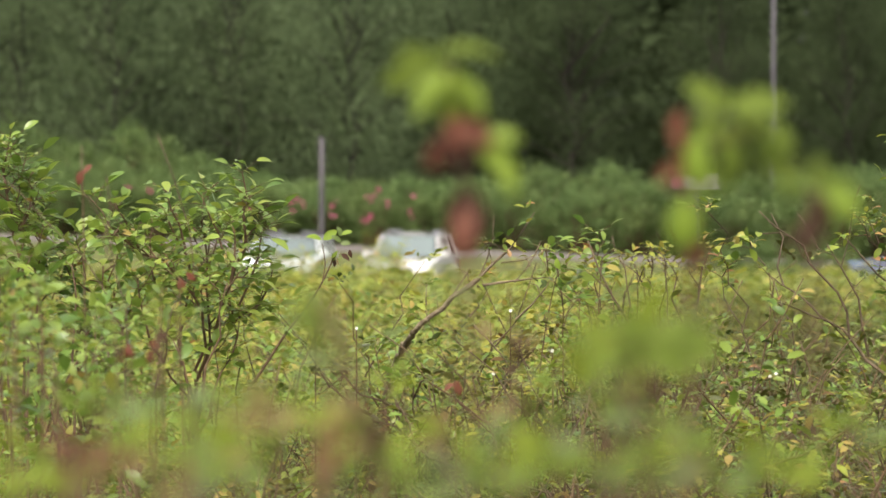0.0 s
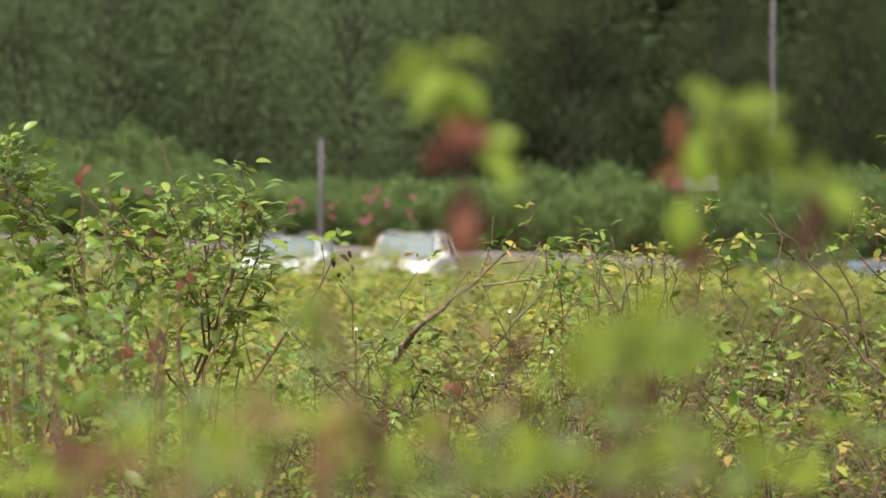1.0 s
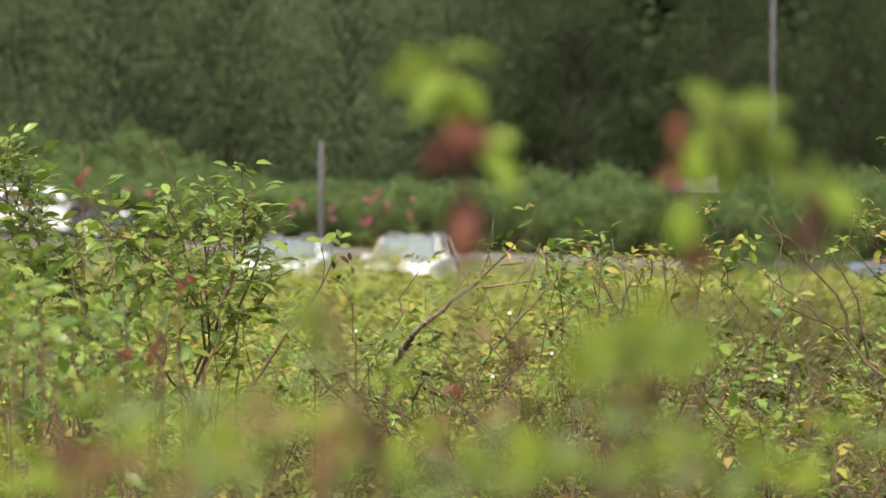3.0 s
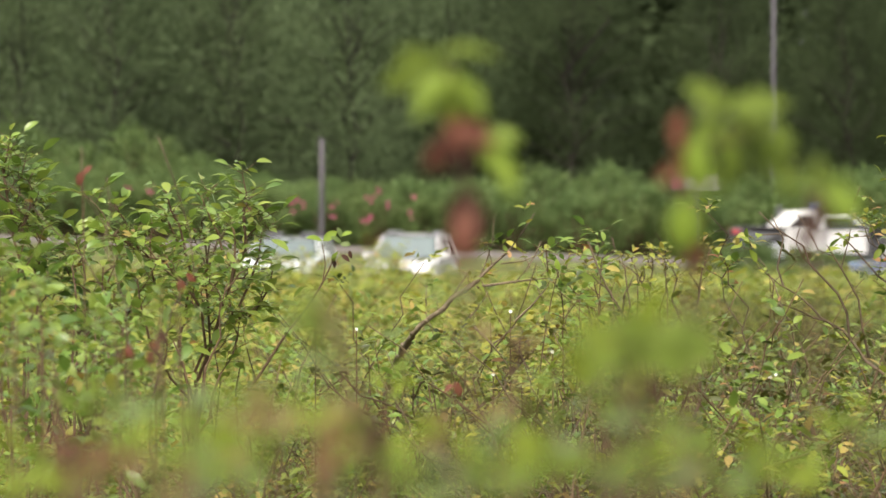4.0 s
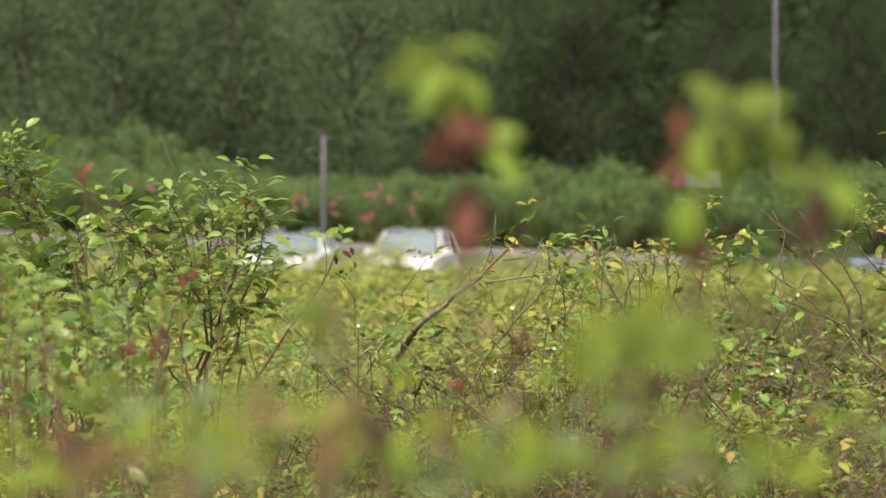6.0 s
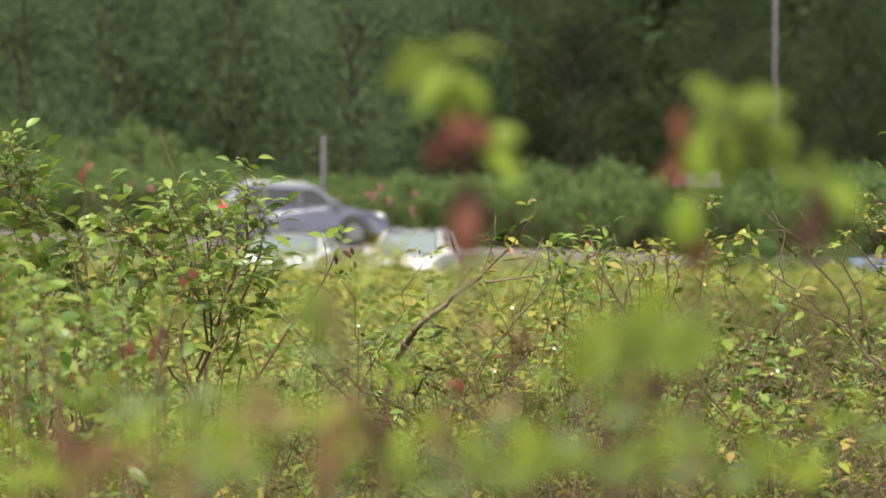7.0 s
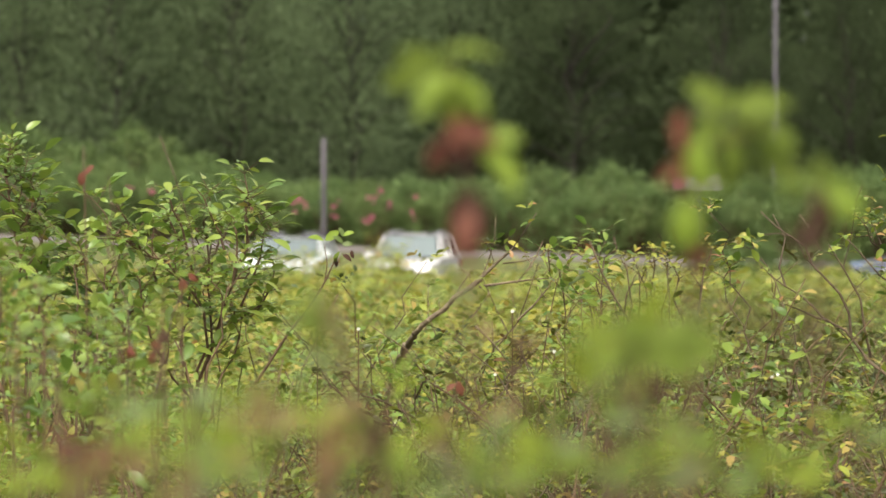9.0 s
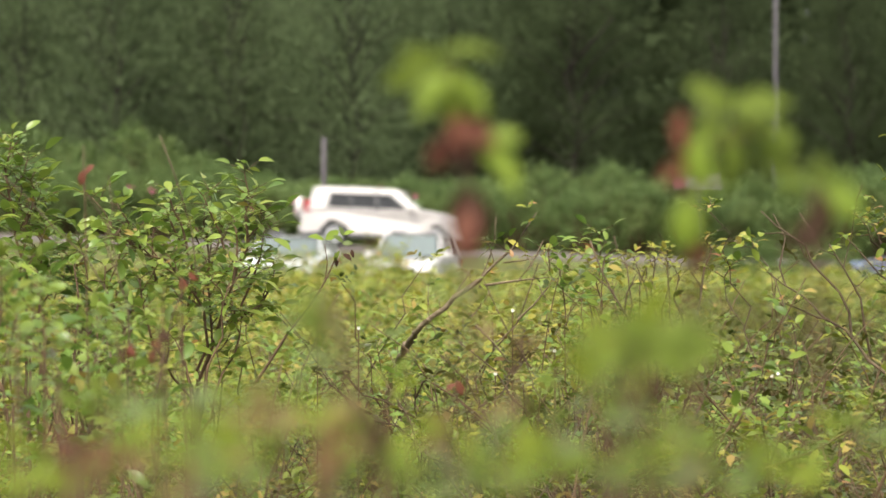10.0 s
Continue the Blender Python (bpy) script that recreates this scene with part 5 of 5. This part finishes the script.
spray("upright young rose sprout with a pale bud and spreading leaves",
      [([(0.242, 6.80, 0.911), (0.248, 6.80, 1.413), (0.252, 6.80, 1.540), (0.257, 6.80, 1.622)], 0.0016, 0.0008)],
      [((0.257, 6.79, 1.623), 0.1, 1, 0.015, "y"), ((0.256, 6.79, 1.620), -0.7, 0.6, 0.012, "y"), ((0.258, 6.79, 1.620), 0.7, 0.6, 0.011, "y"), ((0.257, 6.79, 1.626), -0.4, 0.9, 0.012, "y"), ((0.258, 6.79, 1.604), 1, 0.1, 0.026, "m"), ((0.253, 6.79, 1.603), -1, 0.2, 0.034, "g"), ((0.251, 6.79, 1.568), 0.8, 0.5, 0.024, "m"), ((0.249, 6.79, 1.559), -0.8, 0.5, 0.022, "g"), ((0.249, 6.79, 1.541), 0.9, -0.1, 0.024, "g")], 407, MATS)
spray("thin twig ending in one bright leaf and a fading one",
      [([(0.143, 6.85, 0.905), (0.152, 6.85, 1.410), (0.171, 6.85, 1.539), (0.186, 6.85, 1.603), (0.190, 6.85, 1.614)], 0.0014, 0.0006)],
      [((0.191, 6.84, 1.616), -0.35, 1, 0.02, "y"), ((0.192, 6.84, 1.614), 0.5, -0.9, 0.02, "o"), ((0.193, 6.84, 1.612), 0.35, -1, 0.03, "g"), ((0.184, 6.84, 1.601), -0.8, -0.4, 0.014, "o")], 408, MATS)
# leafy cane tips between the camera and the thicket; kinds of leaf: see MATS
r5 = np.random.default_rng(77)
TIPS = [((0.054, 1.35, 1.701), "yyg"), ((0.069, 1.40, 1.701), "gyg"), ((0.074, 1.40, 1.692), "ygg"), ((0.048, 1.35, 1.692), "yyg"), ((0.059, 1.30, 1.686), "bl"),
        ((0.090, 1.50, 1.694), "gl"), ((0.038, 1.30, 1.668), "gly"), ((0.046, 1.20, 1.671), "gly"), ((0.062, 1.30, 1.677), "mgl"), ((0.078, 1.40, 1.666), "lmg"),
        ((0.060, 1.20, 1.666), "gly"), ((0.029, 1.30, 1.661), "ly"), ((-0.054, 1.70, 1.695), "mm"), ((-0.049, 1.80, 1.675), "mg"), ((-0.072, 1.40, 1.675), "gmy"),
        ((-0.064, 1.35, 1.667), "yg"), ((-0.097, 1.60, 1.663), "gm"), ((-0.104, 1.50, 1.664), "mg"), ((-0.172, 2.20, 1.638), "gm"), ((-0.130, 1.60, 1.661), "gl"),
        ((-0.097, 1.30, 1.663), "gy"), ((-0.076, 1.30, 1.663), "gg"), ((-0.132, 1.50, 1.643), "yy"), ((-0.180, 1.80, 1.629), "gy"), ((-0.126, 1.40, 1.663), "b"),
        ((-0.108, 1.30, 1.665), "ogr"), ((-0.053, 1.40, 1.673), "gyo"), ((-0.041, 1.35, 1.674), "oyg"), ((-0.053, 1.30, 1.670), "og"), ((-0.033, 1.25, 1.669), "go"),
        ((-0.032, 1.30, 1.658), "gm"), ((-0.078, 1.25, 1.661), "lo"), ((-0.065, 1.40, 1.649), "mg"), ((-0.142, 1.40, 1.647), "gy"), ((-0.023, 1.40, 1.662), "gy"),
        ((-0.033, 2.60, 1.625), "gy"), ((-0.031, 3.40, 1.616), "m"), ((0.040, 2.30, 1.665), "o"),
        ((0.001, 1.60, 1.657), "oy"), ((0.018, 1.40, 1.666), "my"), ((0.006, 1.30, 1.663), "gyl"), ((-0.008, 1.30, 1.661), "mgl"), ((0.015, 1.20, 1.665), "gly"),
        ((-0.017, 1.20, 1.663), "lg"), ((0.047, 1.70, 1.659), "lg"), ((0.112, 1.50, 1.651), "gy"), ((0.116, 1.40, 1.652), "gy"), ((0.187, 1.90, 1.646), "gy"),
        ((0.164, 1.60, 1.649), "gm"), ((0.134, 1.50, 1.642), "lg"), ((0.102, 1.50, 1.643), "gm"), ((0.090, 1.50, 1.649), "lm"),
        ((0.008, 2.00, 1.704), "m"), ((-0.369, 3.80, 1.663), "gm"), ((-0.328, 3.20, 1.626), "mm"), ((-0.307, 3.30, 1.626), "m"), ((-0.282, 3.60, 1.639), "mg"),
        ((-0.252, 3.80, 1.656), "g"), ((-0.235, 3.70, 1.643), "gm"), ((-0.203, 3.00, 1.641), "bg"), ((-0.354, 3.50, 1.642), "g"), ((-0.257, 2.80, 1.615), "gm"),
        ((-0.194, 4.60, 1.429), "y")]
for i, ((x, y, z), kinds) in enumerate(TIPS):
    leaves = []
    for k in range(int(r5.integers(5, 8)) if len(kinds) > 1 else 3):
        a = r5.uniform(-0.5, 3.6)
        leaves.append(((x + r5.normal() * 0.003 * y, y + r5.normal() * 0.012, z + r5.normal() * 0.0026 * y), math.cos(a), math.sin(a) * 0.7, r5.uniform(0.0085, 0.014) * (1.15 if "yy" in kinds or "gyg" in kinds else 0.75 if kinds in ("b", "ogr", "bg", "go") else 1.0), kinds[k % len(kinds)]))
    bx, by = x + r5.normal() * 0.05, y + r5.uniform(0.0, 0.08)
    spray("rose cane tip with a tuft of soft leaves" if kinds not in ("b", "ogr", "bg") else "rose cane tip with withered reddish leaves",
          [([(bx, by, -0.02), (bx * 0.5 + x * 0.5, by, z * 0.6), (x + r5.normal() * 0.006, y, z - 0.04), (x, y, z + 0.004)], 0.0016, 0.0007)], leaves, 600 + i, dict(MATS, y=LEAF_SOFT))
for p, k in [((-0.030, 1.12, 1.680), "r"), ((-0.092, 1.10, 1.681), "r"), ((-0.095, 1.10, 1.682), "r"), ((-0.100, 1.12, 1.682), "b"), ((-0.036, 1.20, 1.679), "r"), ((0.014, 4.60, 1.539), "r"), ((-0.286, 4.60, 1.651), "r"), ((-0.392, 4.60, 1.769), "r"), ((-0.238, 3.60, 1.629), "b"), ((-0.234, 3.40, 1.620), "r"), ((-0.266, 3.60, 1.617), "r"), ((0.029, 1.60, 1.694), "b")]:
    s = p[1] * (0.004 if p[1] > 2 else 0.007)
    b = Vector(p)
    spray("single cane tipped with withered red rose leaves", [([(b.x + 0.02, b.y + 0.02, -0.02), (b.x + 0.01, b.y + 0.01, b.z * 0.6), (b.x, b.y, b.z - 0.01), (b.x, b.y, b.z)], 0.0012, 0.0006)],
          [(p, r5.uniform(-0.5, 0.5), -1.0, s, k), ((p[0] + r5.normal() * s * 0.3, p[1], p[2] + s * r5.uniform(-0.2, 0.5)), r5.choice((-0.7, 0.7)), r5.uniform(-0.9, 0.3), s * 0.8, k)], int(p[1] * 100), MATS)
# small white blossoms in the thicket
for p in [(0.114, 7.00, 1.545), (0.181, 6.90, 1.482), (-0.146, 7.20, 1.509), (-0.216, 7.20, 1.523), (0.083, 6.80, 1.449), (0.555, 7.00, 1.440), (0.545, 7.00, 1.436)]:
    fl = tagged(new("blossom"), "tiny white blossom on a thin stalk", "flower", "white blossoms")
    fl.location = p
    a6 = np.arange(6) * 1.05
    part("petals", leaf_mesh("petals", np.zeros((6, 3)), np.stack([np.cos(a6), np.full(6, -0.3), np.sin(a6)], 1), np.full(6, 0.0036), PLAIN, r5, face=np.array([0, -1.0, 0.3]), wide=2.0), BLOSSOM, fl)
    part("stalk", tube_mesh("stalk", [([(0, 0.002, 0), (0, 0.01, -0.6), (0.01, 0.02, -p[2])], [0.001, 0.0015, 0.002])], 4), STEM, fl)


def motions():
    def drive(car, wheels, t0, x0, y, speed, lift, step, gain=0.0):
        """Along the road at speed, gaining for a second before and after t0; each wheel turns with it."""
        rows = []
        for k in range(101):
            t = k / 10
            d = t - t0
            c = max(-1.0, min(1.0, d))
            x = x0 + speed * d + gain * c * (d - c / 2)
            slope = float(road_z(x + 1.3) - road_z(x - 1.3)) / 2.6
            f = 1 if speed > 0 else -1
            rows.append((t, pose(x, y, float(road_z(x)) + lift, 0, -f * math.degrees(math.atan(slope)), 0 if f > 0 else 180)))
        walk(car, rows)
        for w in wheels:
            at = w.matrix_basis.translation.copy()
            walk(w, [(k / 30, Matrix.Translation(at) @ Matrix.Rotation(math.radians(step) * k, 4, "Y")) for k in range(301)])

    drive(dark_suv, dark_wheels, 7.5, 4.20, 110.8, 16.4, 0.004, 87.0, 1.9)
    drive(white_suv, white_wheels, 10.0, -1.69, 110.8, 15.6, 0.004, 82.8)
    drive(sedan, sedan_wheels, 3.8, 5.92, 110.8, 20.8, 0.004, 45)
    drive(hidden_van, van_wheels, 2.5, -0.9, 131.0, -22.0, 0.16, 44)


motions()
